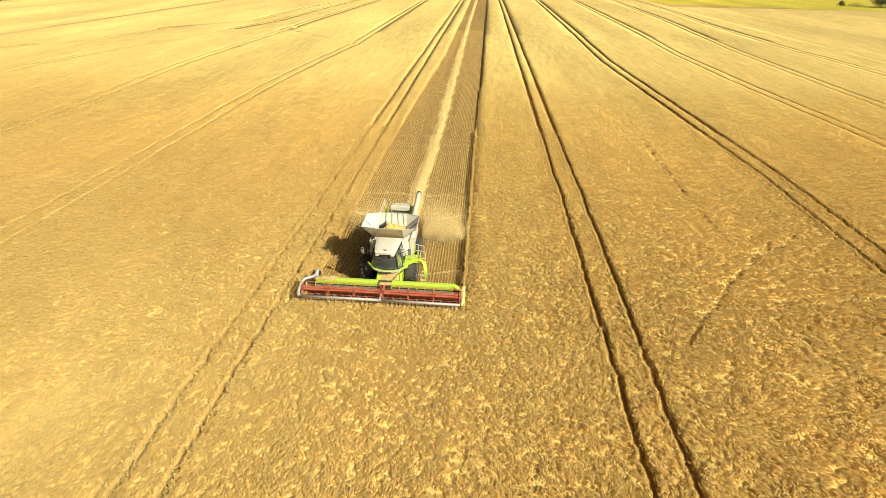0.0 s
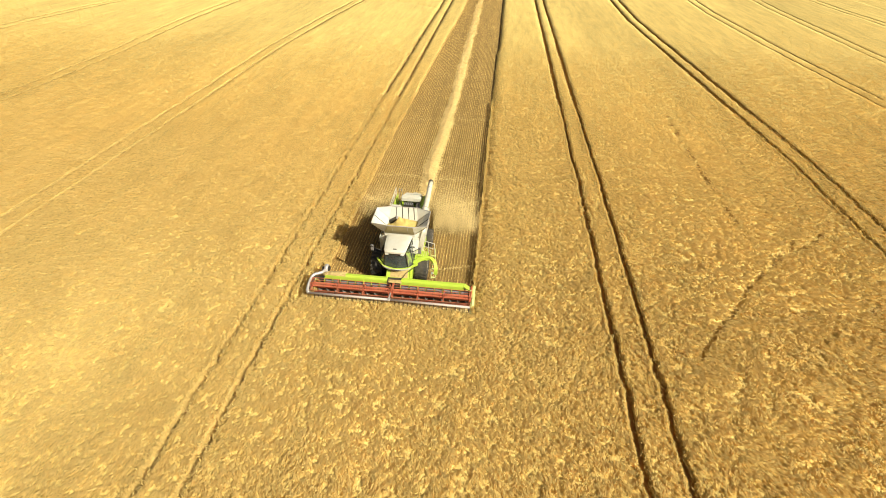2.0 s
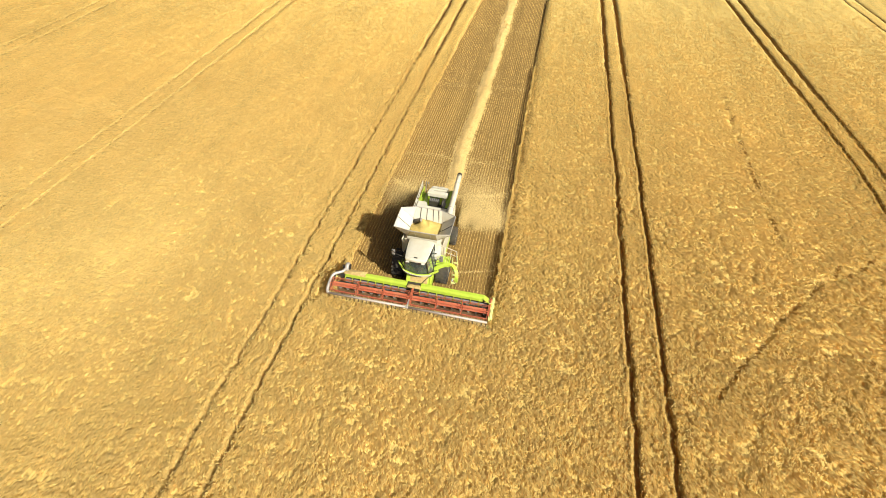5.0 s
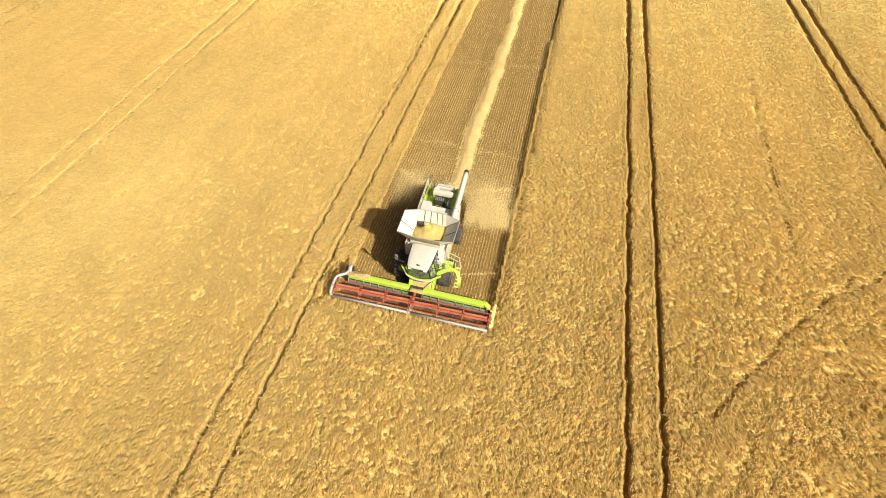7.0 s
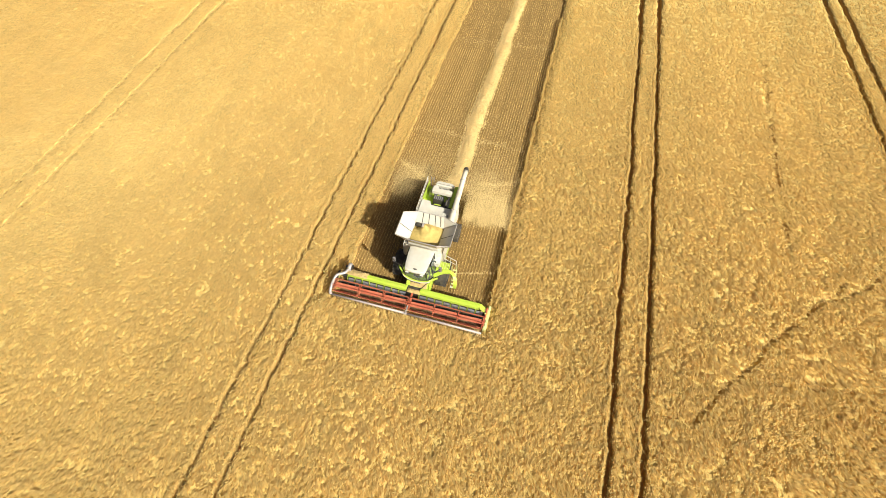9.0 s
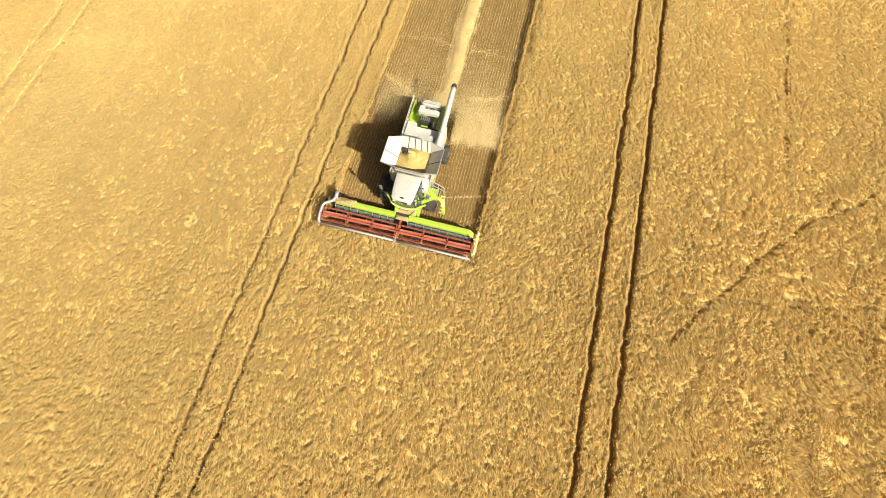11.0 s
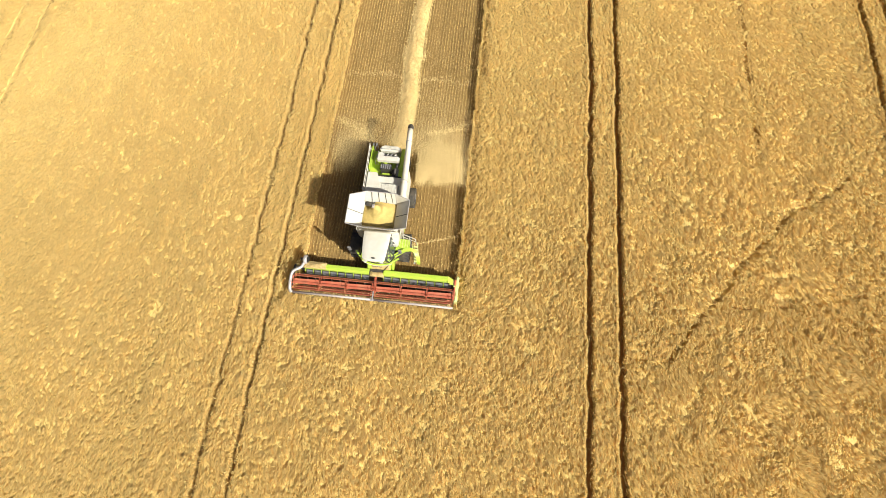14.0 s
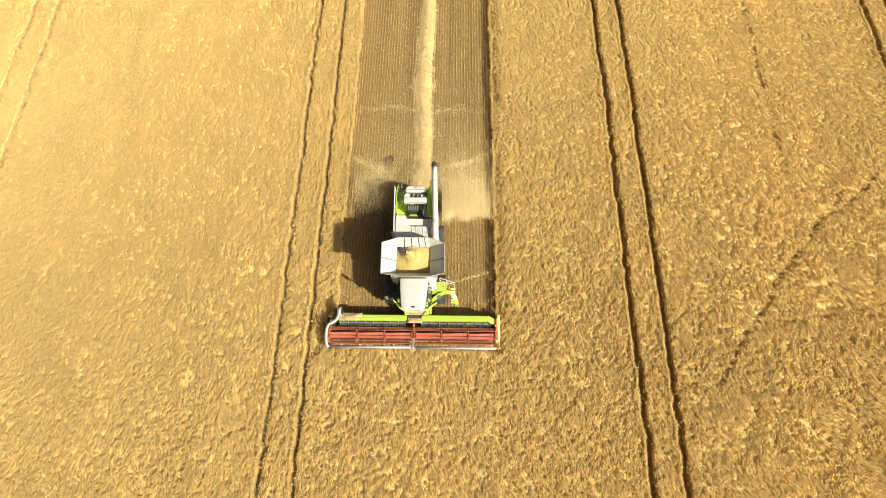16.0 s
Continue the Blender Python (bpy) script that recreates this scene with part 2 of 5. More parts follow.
def strip(edge_a, edge_b, ys, step, walls=(True, True)):
    """One band of standing crop between two ragged edges: a rough top with sides down to the soil."""
    inset = 0.06 if step < 0.7 else 0.0
    a, b = edge_a(ys) + inset * walls[0], edge_b(ys) - inset * walls[1]
    n = max(2, int(np.ceil(np.max(b - a) / step)) + 1)
    u = np.linspace(0, 1, n)
    X = a[:, None] + (b - a)[:, None] * u[None, :]
    Y = np.repeat(ys[:, None], n, 1)
    X[:, 1:-1] += step * 0.35 * (value_noise(X[:, 1:-1] * 3.1, Y[:, 1:-1] * 3.7, 0.9) - 0.5)
    Z = canopy_height(X, Y) - 0.05 - 0.13 * np.clip((72 - Y) / 56, 0, 1) - 0.42 * crease_depth(X, Y)
    cols = [(X, Y, Z)]
    if walls[0]:
        cols.insert(0, (X[:, :1], Y[:, :1], np.full_like(X[:, :1], 0.02)))
    if walls[1]:
        cols.append((X[:, -1:], Y[:, -1:], np.full_like(X[:, :1], 0.02)))
    X, Y, Z = (np.concatenate([c[k] for c in cols], 1) for k in range(3))
    k, n = X.shape
    i = np.arange(k * n).reshape(k, n)
    f = np.stack([i[:-1, :-1].ravel(), i[:-1, 1:].ravel(), i[1:, 1:].ravel(), i[1:, :-1].ravel()], 1)
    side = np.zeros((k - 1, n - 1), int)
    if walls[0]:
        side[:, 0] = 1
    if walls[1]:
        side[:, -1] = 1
    # crease floors take the dark stalk colour, painting in the shade between ears
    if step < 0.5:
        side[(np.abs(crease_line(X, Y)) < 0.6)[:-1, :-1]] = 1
    return np.stack([X.ravel(), Y.ravel(), Z.ravel()], 1), f, side.ravel()


def edge_of(i, side):
    knots, shift, half = TRACKS[i]
    return lambda y: along(knots, y) + shift + side * half + ragged(y, i + 1)


def fixed(x):
    return lambda y: np.full(len(y), float(x))


def crop_body(name, bands, mat, label):
    """The standing crop: lanes between the wheel tracks. bands: y from, y to, step, whether the strip is cut there."""
    V, F, S, base = [], [], [], 0

    def add(v, f, side):
        nonlocal base
        V.append(v)
        F.append(f + base)
        S.append(side)
        base += len(v)

    for y0, y1, step, cut in bands:
        ys = np.linspace(y0, y1, int((y1 - y0) / step) + 1)
        edges = [fixed(-130.0)] + [edge_of(i, s) for i in range(len(TRACKS)) for s in (-1, 1)] + [fixed(100.0)]
        for k in range(0, len(edges), 2):
            a, b = edges[k], edges[k + 1]
            if k == 20 and cut:
                add(*strip(a, lambda y: along(CUT_LEFT, y) + ragged(y, 40), ys, step))
                add(*strip(lambda y: along(CUT_RIGHT, y) + ragged(y, 41), b, ys, step))
            else:
                near = -34 < a(ys)[0] < 38
                add(*strip(a, b, ys, step if near else max(step, 0.6)))
    for x0, x1, end in ((-330.0, -130.0, FIELD_END), (100.0, 330.0, 264.0)):
        add(*strip(fixed(x0), fixed(x1), np.arange(-42.0, end, 3.0), 3.0, (False, False)))
    add(*strip(fixed(-330), fixed(330), np.linspace(-260, -42, 60), 5.0, (False, False)))
    ob = mesh_object(name, np.concatenate(V), [np.concatenate(F)], mat, second=M_STALKS_AND_SHADE, which=np.concatenate(S))
    return tagged(ob, label, "wheat", kind="stuff")


crop_body("wheat_crop", [(-42.0, -26.0, 0.5, False), (-26.0, HEADER_FRONT, 0.4, False), (HEADER_FRONT, 38.0, 0.4, True), (38.0, 74.0, 0.6, True), (74.0, 136.0, 1.0, True), (136.0, FIELD_END, 3.0, True)],
          M_CANOPY, "ripe golden wheat standing in a large field")


def blades(x, y, z, length, width, lean_x, lean_y, coarse=False):
    """Kite-shaped ears and leaves: a narrow foot, a wide middle, a drooping tip."""
    n = len(x)
    ang = rng.random(n) * np.pi
    wx, wy = np.cos(ang) * width / 2, np.sin(ang) * width / 2
    foot = np.stack([x, y, z], 1)
    mid = np.stack([x + lean_x * 0.45 * length, y + lean_y * 0.45 * length, z + 0.62 * length], 1)
    tip = np.stack([x + lean_x * length, y + lean_y * length, z + 0.80 * length], 1)
    side = np.stack([wx, wy, np.zeros(n)], 1)
    if coarse:                                       # a single pointed slip
        v = np.stack([0.45 * foot + 0.55 * mid + side, 0.45 * foot + 0.55 * mid - side, tip], 1).reshape(-1, 3)
        return v, np.arange(n)[:, None] * 3 + np.array([[0, 1, 2]])
    v = np.stack([foot, mid + side, tip, mid - side], 1).reshape(-1, 3)
    i = np.arange(n)[:, None] * 4
    return v, i + np.array([[0, 1, 2, 3]])


def tufts(x, y, z, length, width, turn, tip_rise):
    """Bunches of bent ears: low ridged spearheads that lie the way the crop leans."""
    n = len(x)
    dx, dy = np.cos(turn), np.sin(turn)
    px, py = -dy * width / 2, dx * width / 2
    cx, cy = x + 0.45 * length * dx, y + 0.45 * length * dy
    fall = 0.006 + width * (0.14 + 0.62 * rng.random(n) * np.clip(1.0 - (y - 4) / 34, 0.12, 1))
    foot = np.stack([x, y, z - 0.045], 1)
    one = np.stack([cx + px, cy + py, z - fall], 1)
    two = np.stack([cx - px, cy - py, z - fall], 1)
    tip = np.stack([x + length * dx, y + length * dy, z + tip_rise], 1)
    v = np.stack([foot, one, tip, two], 1).reshape(-1, 3)
    i = np.arange(n)[:, None] * 4
    return v, np.concatenate([i + np.array([[0, 2, 1]]), i + np.array([[0, 3, 2]])])


def lean_field(x, y):
    """Which way the crop bends at a place: swirls of a metre or so within broader drifts."""
    laid = np.clip((x - 17) / 6, 0, 1) * np.clip((5 - y) / 7, 0, 1)           # swirls where wind has laid the crop
    return laid * (value_noise(x, y, 1.7) - 0.5) * 2.6 + (value_noise(x, y * 0.7, 0.5) - 0.5) * 0.8 + (value_noise(x, y, 4.5) - 0.5) * 0.6 - 1.42


def crop_ears():
    V, F, base = [], [], 0
    # y from, y to, x from, x to, bunches and single ears a square metre
    for y0, y1, x0, x1, dens in ((-32, 0, -50, 37, 290), (0, 112, -162, 146, 290)):
        n = int((y1 - y0) * (x1 - x0) * dens)
        x, y = x0 + (x1 - x0) * rng.random(n), y0 + (y1 - y0) * rng.random(n)
        # thinning out evenly with the distance
        some = (rng.random(n) < np.exp(-np.clip(y, 0, None) / 22 - np.clip(-19 - y, 0, None) / 3)) & (x > -np.maximum(y + 50, 36)) & (x < np.maximum(y + 34, 37))
        x, y = x[some], y[some]
        crease = crease_line(x, y)
        gap = np.exp(-((crease + 0.2) / 0.6) ** 2)
        clump = plumes(x, y)
        keep = standing(x, y, 0.03) & (rng.random(len(x)) < 0.3 + 0.8 * clump) & (rng.random(len(x)) > gap * 1.6)
        x, y, crease, clump = x[keep], y[keep], crease[keep], clump[keep]
        n = len(x)
        turn = lean_field(x, y) + rng.normal(0, 0.42, n)
        ahead_x, ahead_y = x + 0.24 * np.cos(turn), y + 0.24 * np.sin(turn)
        inside = standing(ahead_x, ahead_y, -0.02) & (np.abs(crease_line(ahead_x, ahead_y)) > 0.4)
        x, y, clump, turn, crease = x[inside], y[inside], clump[inside], turn[inside], crease[inside]
        n = len(x)
        size = 0.84 + 0.14 * np.clip((y + 8) / 18, 0, 1) + 0.9 * np.clip((y - 10) / 80, 0, 1)
        z = canopy_height(x, y) - 0.02 + 0.62 * (clump - 1) * roughness_of(x, y) + 0.08 * np.clip(1.0 - y / 40, 0.3, 1) * rng.random(n) + 0.07 * np.exp(-((crease - 0.8) / 0.6) ** 2)
        bunch = rng.random(n) < 0.93
        for kind in (True, False):
            k = bunch == kind
            m = int(k.sum())
            if kind:
                v, f = tufts(x[k], y[k], z[k], (0.24 + 0.17 * rng.random(m)) * size[k], (0.052 + 0.05 * rng.random(m)) * size[k],
                             turn[k], rng.normal(0.02, 0.035, m))
            else:
                v, f = blades(x[k], y[k], z[k] - 0.14, (0.22 + 0.14 * rng.random(m)) * size[k], (0.022 + 0.020 * rng.random(m)) * size[k],
                              0.55 * np.cos(turn[k]), 0.55 * np.sin(turn[k]), True)
            V.append(v)
            F.append(f + base)
            base += len(v)
    # ears and stalks hanging over the edges of the tracks and of the cut strip
    lines = [(lambda y, i=i, sd=sd: edge_of(i, sd)(y), sd, -24.0, 40.0) for i in range(8, 14) for sd in (-1, 1)]
    lines += [(lambda y: along(CUT_LEFT, y) + ragged(y, 40), -1, HEADER_FRONT, 40.0), (lambda y: along(CUT_RIGHT, y) + ragged(y, 41), 1, HEADER_FRONT, 40.0)]
    for line, outward, y0, y1 in lines:
        n = int((y1 - y0) * 85)
        y = y0 + (y1 - y0) * rng.random(n) ** 1.3
        x = line(y) + outward * (rng.random(n) * 0.17 + 0.01)
        keep = (rng.random(n) < 0.35 + 0.9 * value_noise(x, y, 0.3))
        x, y = x[keep], y[keep]
        n = len(x)
        over = rng.random(n) < 0.45                  # bunches that hang into the gap
        m = int(over.sum())
        v, f = tufts(x[over] - outward * 0.12, y[over], 0.42 + 0.2 * rng.random(m), 0.17 + 0.12 * rng.random(m), 0.04 + 0.035 * rng.random(m),
                     (0.0 if outward > 0 else np.pi) + rng.normal(0, 0.9, m), rng.normal(-0.06, 0.08, m))
        V.append(v)
        F.append(f + base)
        base += len(v)
        v, f = blades(x, y, 0.05 + 0.45 * rng.random(n), 0.30 + 0.2 * rng.random(n), 0.032 + 0.03 * rng.random(n), rng.normal(0, 0.18, n), rng.normal(0, 0.25, n))
        V.append(v)
        F.append(f + base)
        base += len(v)
    # the sunlit rims: crop that leans over into the tracks from the far side of the sun
    for i in range(8, 14):
        edge, y0, y1 = edge_of(i, -1), -24.0, 40.0
        n = int((y1 - y0) * (190 if i < 12 else 110))
        y = y0 + (y1 - y0) * rng.random(n) ** 1.25
        down = rng.random(n)
        x = edge(y) - 0.15 + 0.15 * down
        v, f = tufts(x, y, 0.66 - 0.34 * down + rng.normal(0, 0.03, n), 0.15 + 0.10 * rng.random(n), 0.05 + 0.04 * rng.random(n),
                     rng.normal(-0.5, 0.6, n), -0.10 + rng.normal(0.0, 0.05, n))
        V.append(v)
        F.append(f + base)
        base += len(v)
    ob = mesh_object("wheat_ears", np.concatenate(V), F, M_EAR)
    return tagged(ob, "golden wheat ears and leaves bending on the standing crop", "wheat", kind="stuff")


crop_ears()


# ---------------------------------------------------------------- cut ground, stubble and straw
def stubble_ground():
    ys = np.concatenate([np.arange(0.3, 46, 0.4), np.arange(46, FIELD_END, 3.0)])
    n = 45
    u = np.linspace(0, 1, n)
    a, b = along(CUT_LEFT, ys) - 0.15, along(CUT_RIGHT, ys) + 0.15
    X = a[:, None] + (b - a)[:, None] * u
    Y = np.repeat(ys[:, None], n, 1)
    Z = 0.03 + 0.05 * (value_noise(X, Y, 0.6) - 0.5) + 0.02
    for xc in (-1.35, 1.75):                       # pressed by the tyres
        Z -= 0.03 * np.exp(-((X - xc) / 0.4) ** 2) * (Y > 4)
    i = np.arange(X.size).reshape(X.shape)
    f = np.stack([i[:-1, :-1].ravel(), i[:-1, 1:].ravel(), i[1:, 1:].ravel(), i[1:, :-1].ravel()], 1)
    ob = mesh_object("stubble_field", np.stack([X.ravel(), Y.ravel(), Z.ravel()], 1), [f], M_STUBBLE_GROUND)
    return tagged(ob, "cut strip of brown ground between stubble rows", "stubble", kind="structure")


stubble_ground()


def stubble_rows():
    V, F, base = [], [], 0
    for y0, y1, gap, size in ((0.4, 32.0, 0.026, 1.0), (32.0, 75.0, 0.10, 1.5), (75.0, 150.0, 0.3, 2.2)):
        for xr in np.arange(-5.0, 5.5, 0.222):
            n = int((y1 - y0) / gap)
            y = y0 + (y1 - y0) * rng.random(n)
            x = xr + rng.normal(0, 0.016, n) * size + 0.05 * (value_noise(y, xr * 9, 6.0) - 0.5)
            ok = (x > along(CUT_LEFT, y) + 0.1) & (x < along(CUT_RIGHT, y) - 0.1)
            worn = (np.abs(x + 1.35) < 0.38) | (np.abs(x - 1.75) < 0.38)
            ok &= ~(worn & (y > 4.5) & (rng.random(n) < 0.55))
            x, y = x[ok], y[ok]
            n = len(x)
            v, f = blades(x, y, np.full(n, 0.01), (0.11 + 0.08 * rng.random(n)) * size ** 0.4, 0.035 * size * (0.7 + 0.7 * rng.random(n)),
                          rng.normal(0, 0.16, n), rng.normal(0, 0.30, n))
            V.append(v)
            F.append(f + base)
            base += len(v)
    ob = mesh_object("stubble", np.concatenate(V), [np.concatenate(F)], M_STUBBLE)
    return tagged(ob, "rows of short pale cut wheat stubble", "stubble", kind="stuff")


stubble_rows()


def lying(x, y, z, length, width, spread=0.25, heading=None):
    """Loose straws: thin slips lying at all angles."""
    n = len(x)
    ang = rng.random(n) * 2 * np.pi if heading is None else heading + rng.normal(0, 0.6, n)
    dx, dy, dz = np.cos(ang) * length / 2, np.sin(ang) * length / 2, rng.normal(0, spread, n) * length / 2
    wx, wy, wz = -np.sin(ang) * width / 2, np.cos(ang) * width / 2, rng.normal(0, 0.5, n) * width
    c = np.stack([x, y, z], 1)
    d, w = np.stack([dx, dy, dz], 1), np.stack([wx, wy, wz], 1)
    v = np.stack([c - d, c + w, c + d, c - w], 1).reshape(-1, 3)
    return v, np.arange(n)[:, None] * 4 + np.array([[0, 1, 2, 3]])


SWATH = [(8.5, 0.25), (15, 0.30), (24, 0.15), (31, 0.45), (49, 0.40), (68, 0.35), (120, 0.1), (174, -0.1), (300, 0.2)]


def straw_swath():
    V, F, base = [], [], 0
    for y0, y1, count, size in ((9.5, 45.0, 30000, 1.0), (45.0, 110.0, 11000, 2.0), (110.0, FIELD_END, 6000, 3.6)):
        y = y0 + (y1 - y0) * rng.random(count)
        half = 0.66 + 0.35 * (value_noise(y, 3.3, 1.3) - 0.5) + 0.2 * (value_noise(y, 8.3, 5.0) - 0.5)
        off = np.clip(rng.normal(0, 0.48, count), -1.15, 1.15)
        x = along(SWATH, y) + 0.25 * (value_noise(y, 5.1, 4.0) - 0.5) + off * half
        z = 0.08 + 0.28 * np.exp(-(off / 0.8) ** 2) * rng.random(count)
        v, f = lying(x, y, z, (0.22 + 0.2 * rng.random(count)) * size ** 0.5, 0.03 * size)
        V.append(v)
        F.append(f + base)
        base += len(v)
    # the heap's own body under the loose straws
    ys = np.concatenate([np.arange(9.8, 60, 0.5), np.arange(60, FIELD_END, 3.0)])
    u = np.linspace(-1, 1, 9)
    half = 0.64 + 0.35 * (value_noise(ys, 3.3, 1.3) - 0.5)
    X = (along(SWATH, ys) + 0.25 * (value_noise(ys, 5.1, 4.0) - 0.5))[:, None] + half[:, None] * u
    Y = np.repeat(ys[:, None], 9, 1)
    Z = 0.03 + 0.22 * (1 - u ** 2) * (0.7 + 0.6 * value_noise(X, Y, 0.4))
    i = np.arange(X.size).reshape(X.shape)
    V.append(np.stack([X.ravel(), Y.ravel(), Z.ravel()], 1))
    F.append(base + np.stack([i[:-1, :-1].ravel(), i[:-1, 1:].ravel(), i[1:, 1:].ravel(), i[1:, :-1].ravel()], 1))
    ob = mesh_object("straw_swath", np.concatenate(V), [np.concatenate(F)], M_STRAW)
    return tagged(ob, "long windrow of loose pale yellow straw on stubble", "straw", kind="stuff")


straw_swath()


def loose_chaff():
    """Thin pale trails of straw blown across the stubble."""
    V, F, base = [], [], 0
    trails = [([(-4.9, 18.6), (-2.0, 18.9), (0.2, 18.4), (2.5, 18.7), (5.2, 18.5)], 420, 0.16),
              ([(5.3, 14.7), (3.6, 13.9), (2.2, 13.6)], 300, 0.16), ([(-4.9, 14.2), (-3.4, 13.6), (-1.8, 12.6)], 420, 0.2),
              ([(2.0, 4.4), (3.6, 4.9), (5.3, 5.4)], 150, 0.05), ([(-5.0, 33.0), (5.4, 34.5)], 260, 0.25), ([(-4.9, 52.0), (5.6, 51.0)], 200, 0.4)]
    for knots, count, width in trails:
        s = rng.random(count) * (len(knots) - 1)
        k = np.arange(len(knots))
        x = np.interp(s, k, [p[0] for p in knots]) + rng.normal(0, width, count)
        y = np.interp(s, k, [p[1] for p in knots]) + rng.normal(0, width, count)
        v, f = lying(x, y, 0.10 + 0.08 * rng.random(count), 0.13 + 0.13 * rng.random(count), 0.022)
        V.append(v)
        F.append(f + base)
        base += len(v)
    n = 700                                         # scattered everywhere on the cut strip
    y = 3 + 60 * rng.random(n) ** 1.4
    x = -4.9 + 10.2 * rng.random(n)
    v, f = lying(x, y, 0.05 + 0.1 * rng.random(n), 0.14 + 0.12 * rng.random(n), 0.022)
    V.append(v)
    F.append(f + base)
    ob = mesh_object("loose_chaff", np.concatenate(V), [np.concatenate(F)], M_STRAW)
    return tagged(ob, "scattered pale straw and chaff lying on stubble", "chaff", kind="stuff")


loose_chaff()


# ---------------------------------------------------------------- machine materials
M_WHITE = material("off_white_paint", (0.65, 0.62, 0.535), 0.35, vary=0.05, scale=1.5, dust=0.22, coat=0.2)
M_GREEN = material("lime_green_paint", (0.45, 0.60, 0.06), 0.35, vary=0.08, scale=1.5, dust=0.16, coat=0.2)
M_YELLOW = material("yellow_green_paint", (0.62, 0.66, 0.27), 0.4, vary=0.08, scale=2.0, dust=0.12)
M_RED = material("faded_red_paint", (0.47, 0.10, 0.05), 0.55, vary=0.16, scale=2.0, dust=0.42, dust_colour=(0.42, 0.25, 0.13))
M_SILVER = material("galvanised_steel", (0.50, 0.465, 0.45), 0.45, 0.35, vary=0.1, scale=4.0, dust=0.25)
M_MANIFOLD = material("dull_grey_pipe", (0.40, 0.345, 0.335), 0.55, 0.05, vary=0.12, scale=4.0, dust=0.3)
M_DARK = material("dark_steel", (0.045, 0.045, 0.05), 0.5, 0.3, vary=0.2, scale=4.0, dust=0.18)
# light blue-grey base puts the sky's reflection into the steel's colour
M_SKY_STEEL = material("worn_steel_sky_tint", (0.34, 0.36, 0.41), 0.35, 0.6, vary=0.2, scale=3.0, dust=0.35, dust_colour=(0.30, 0.21, 0.10))
# dark red-brown carries the shaded inside of the reels, under real dust
M_TABLE = material("shade_brown_table", (0.15, 0.075, 0.045), 0.6, 0.2, vary=0.3, scale=3.0, dust=0.35)
M_BLACK = material("black_plastic", (0.02, 0.02, 0.022), 0.5, vary=0.2, scale=5.0, dust=0.08)
M_RUBBER = material("dusty_tyre_rubber", (0.035, 0.033, 0.03), 0.85, vary=0.25, scale=6.0, dust=0.35, dust_colour=(0.25, 0.19, 0.11), bump=0.2)
M_GREY = material("grey_radiator_mesh", (0.22, 0.22, 0.23), 0.6, 0.2, vary=0.2, scale=10.0, dust=0.2)
M_CREAM = material("dusty_cream_paint", (0.74, 0.68, 0.55), 0.4, vary=0.06, scale=1.5, dust=0.35, coat=0.1)
M_GRAIN = material("wheat_grain", (0.57, 0.415, 0.125), 0.75, vary=0.14, scale=5.0, bump=0.5, bump_scale=60.0)
M_CHAFF = material("chaff_dust", (0.52, 0.37, 0.15), 0.9, vary=0.25, scale=7.0, bump=0.9, bump_scale=30.0)
# dusty olive, with the shade of the down-facing flap outsides in its colour
M_FLAP_BACK = material("shaded_olive_sheet", (0.36, 0.30, 0.15), 0.6, vary=0.12, scale=3.0, dust=0.3)
M_MIRROR = material("mirror_glass", (0.8, 0.8, 0.8), 0.04, 1.0, vary=0.0)
M_LAMP = material("clear_lamp_lens", (0.75, 0.75, 0.72), 0.15, 0.4, vary=0.05)


def glass_material():
    m = bpy.data.materials.new("tinted_glass_sky_grey")
    m.use_nodes = True
    b = m.node_tree.nodes["Principled BSDF"]
    # grey base on the tinted glass stands in for the sky's reflection
    b.inputs["Base Color"].default_value = (0.17, 0.20, 0.195, 1)
    b.inputs["Roughness"].default_value = 0.03
    b.inputs["Transmission Weight"].default_value = 0.65
    b.inputs["IOR"].default_value = 1.45
    return m


M_GLASS = glass_material()


# ---------------------------------------------------------------- shapes
def thing(name, x, y, z, label, category, group=""):
    e = new(name)
    e.location = (x, y, z)
    e.empty_display_size = 0.3
    return tagged(e, label, category, group)


def part(name, bm, mat, parent, label="", smooth=False):
    """A bmesh drawn in the world's metres as one mesh object under a thing or a part."""
    root = parent
    while root.parent:
        root = root.parent
    bmesh.ops.translate(bm, verts=bm.verts, vec=-Vector(root.location))
    bmesh.ops.recalc_face_normals(bm, faces=bm.faces)
    me = bpy.data.meshes.new(name)
    bm.to_mesh(me)
    bm.free()
    me.materials.append(mat)
    if smooth:
        me.shade_smooth()
    ob = new(name, me)
    ob.parent = parent
    if label:
        ob["label"] = label
    return ob


def again(ob, dx, dy=0.0, dz=0.0, parent=None):
    """The same part once more, moved, sharing its mesh."""
    c = ob.copy()
    scene.collection.objects.link(c)
    c.location = Vector(ob.location) + Vector((dx, dy, dz))
    if parent:
        c.parent = parent
    return c


def bevelled(bm, width, segments=2):
    if width > 0:
        bmesh.ops.bevel(bm, geom=bm.edges[:], offset=width, segments=segments, affect="EDGES", clamp_overlap=True)
    return bm


def box(x0, x1, y0, y1, z0, z1, bevel=0.02, bm=None):
    b = bmesh.new()
    bmesh.ops.create_cube(b, size=1, matrix=Matrix.Translation(((x0 + x1) / 2, (y0 + y1) / 2, (z0 + z1) / 2)) @ Matrix.Diagonal((x1 - x0, y1 - y0, z1 - z0, 1)))
    bevelled(b, bevel)
    return merged(bm, b)


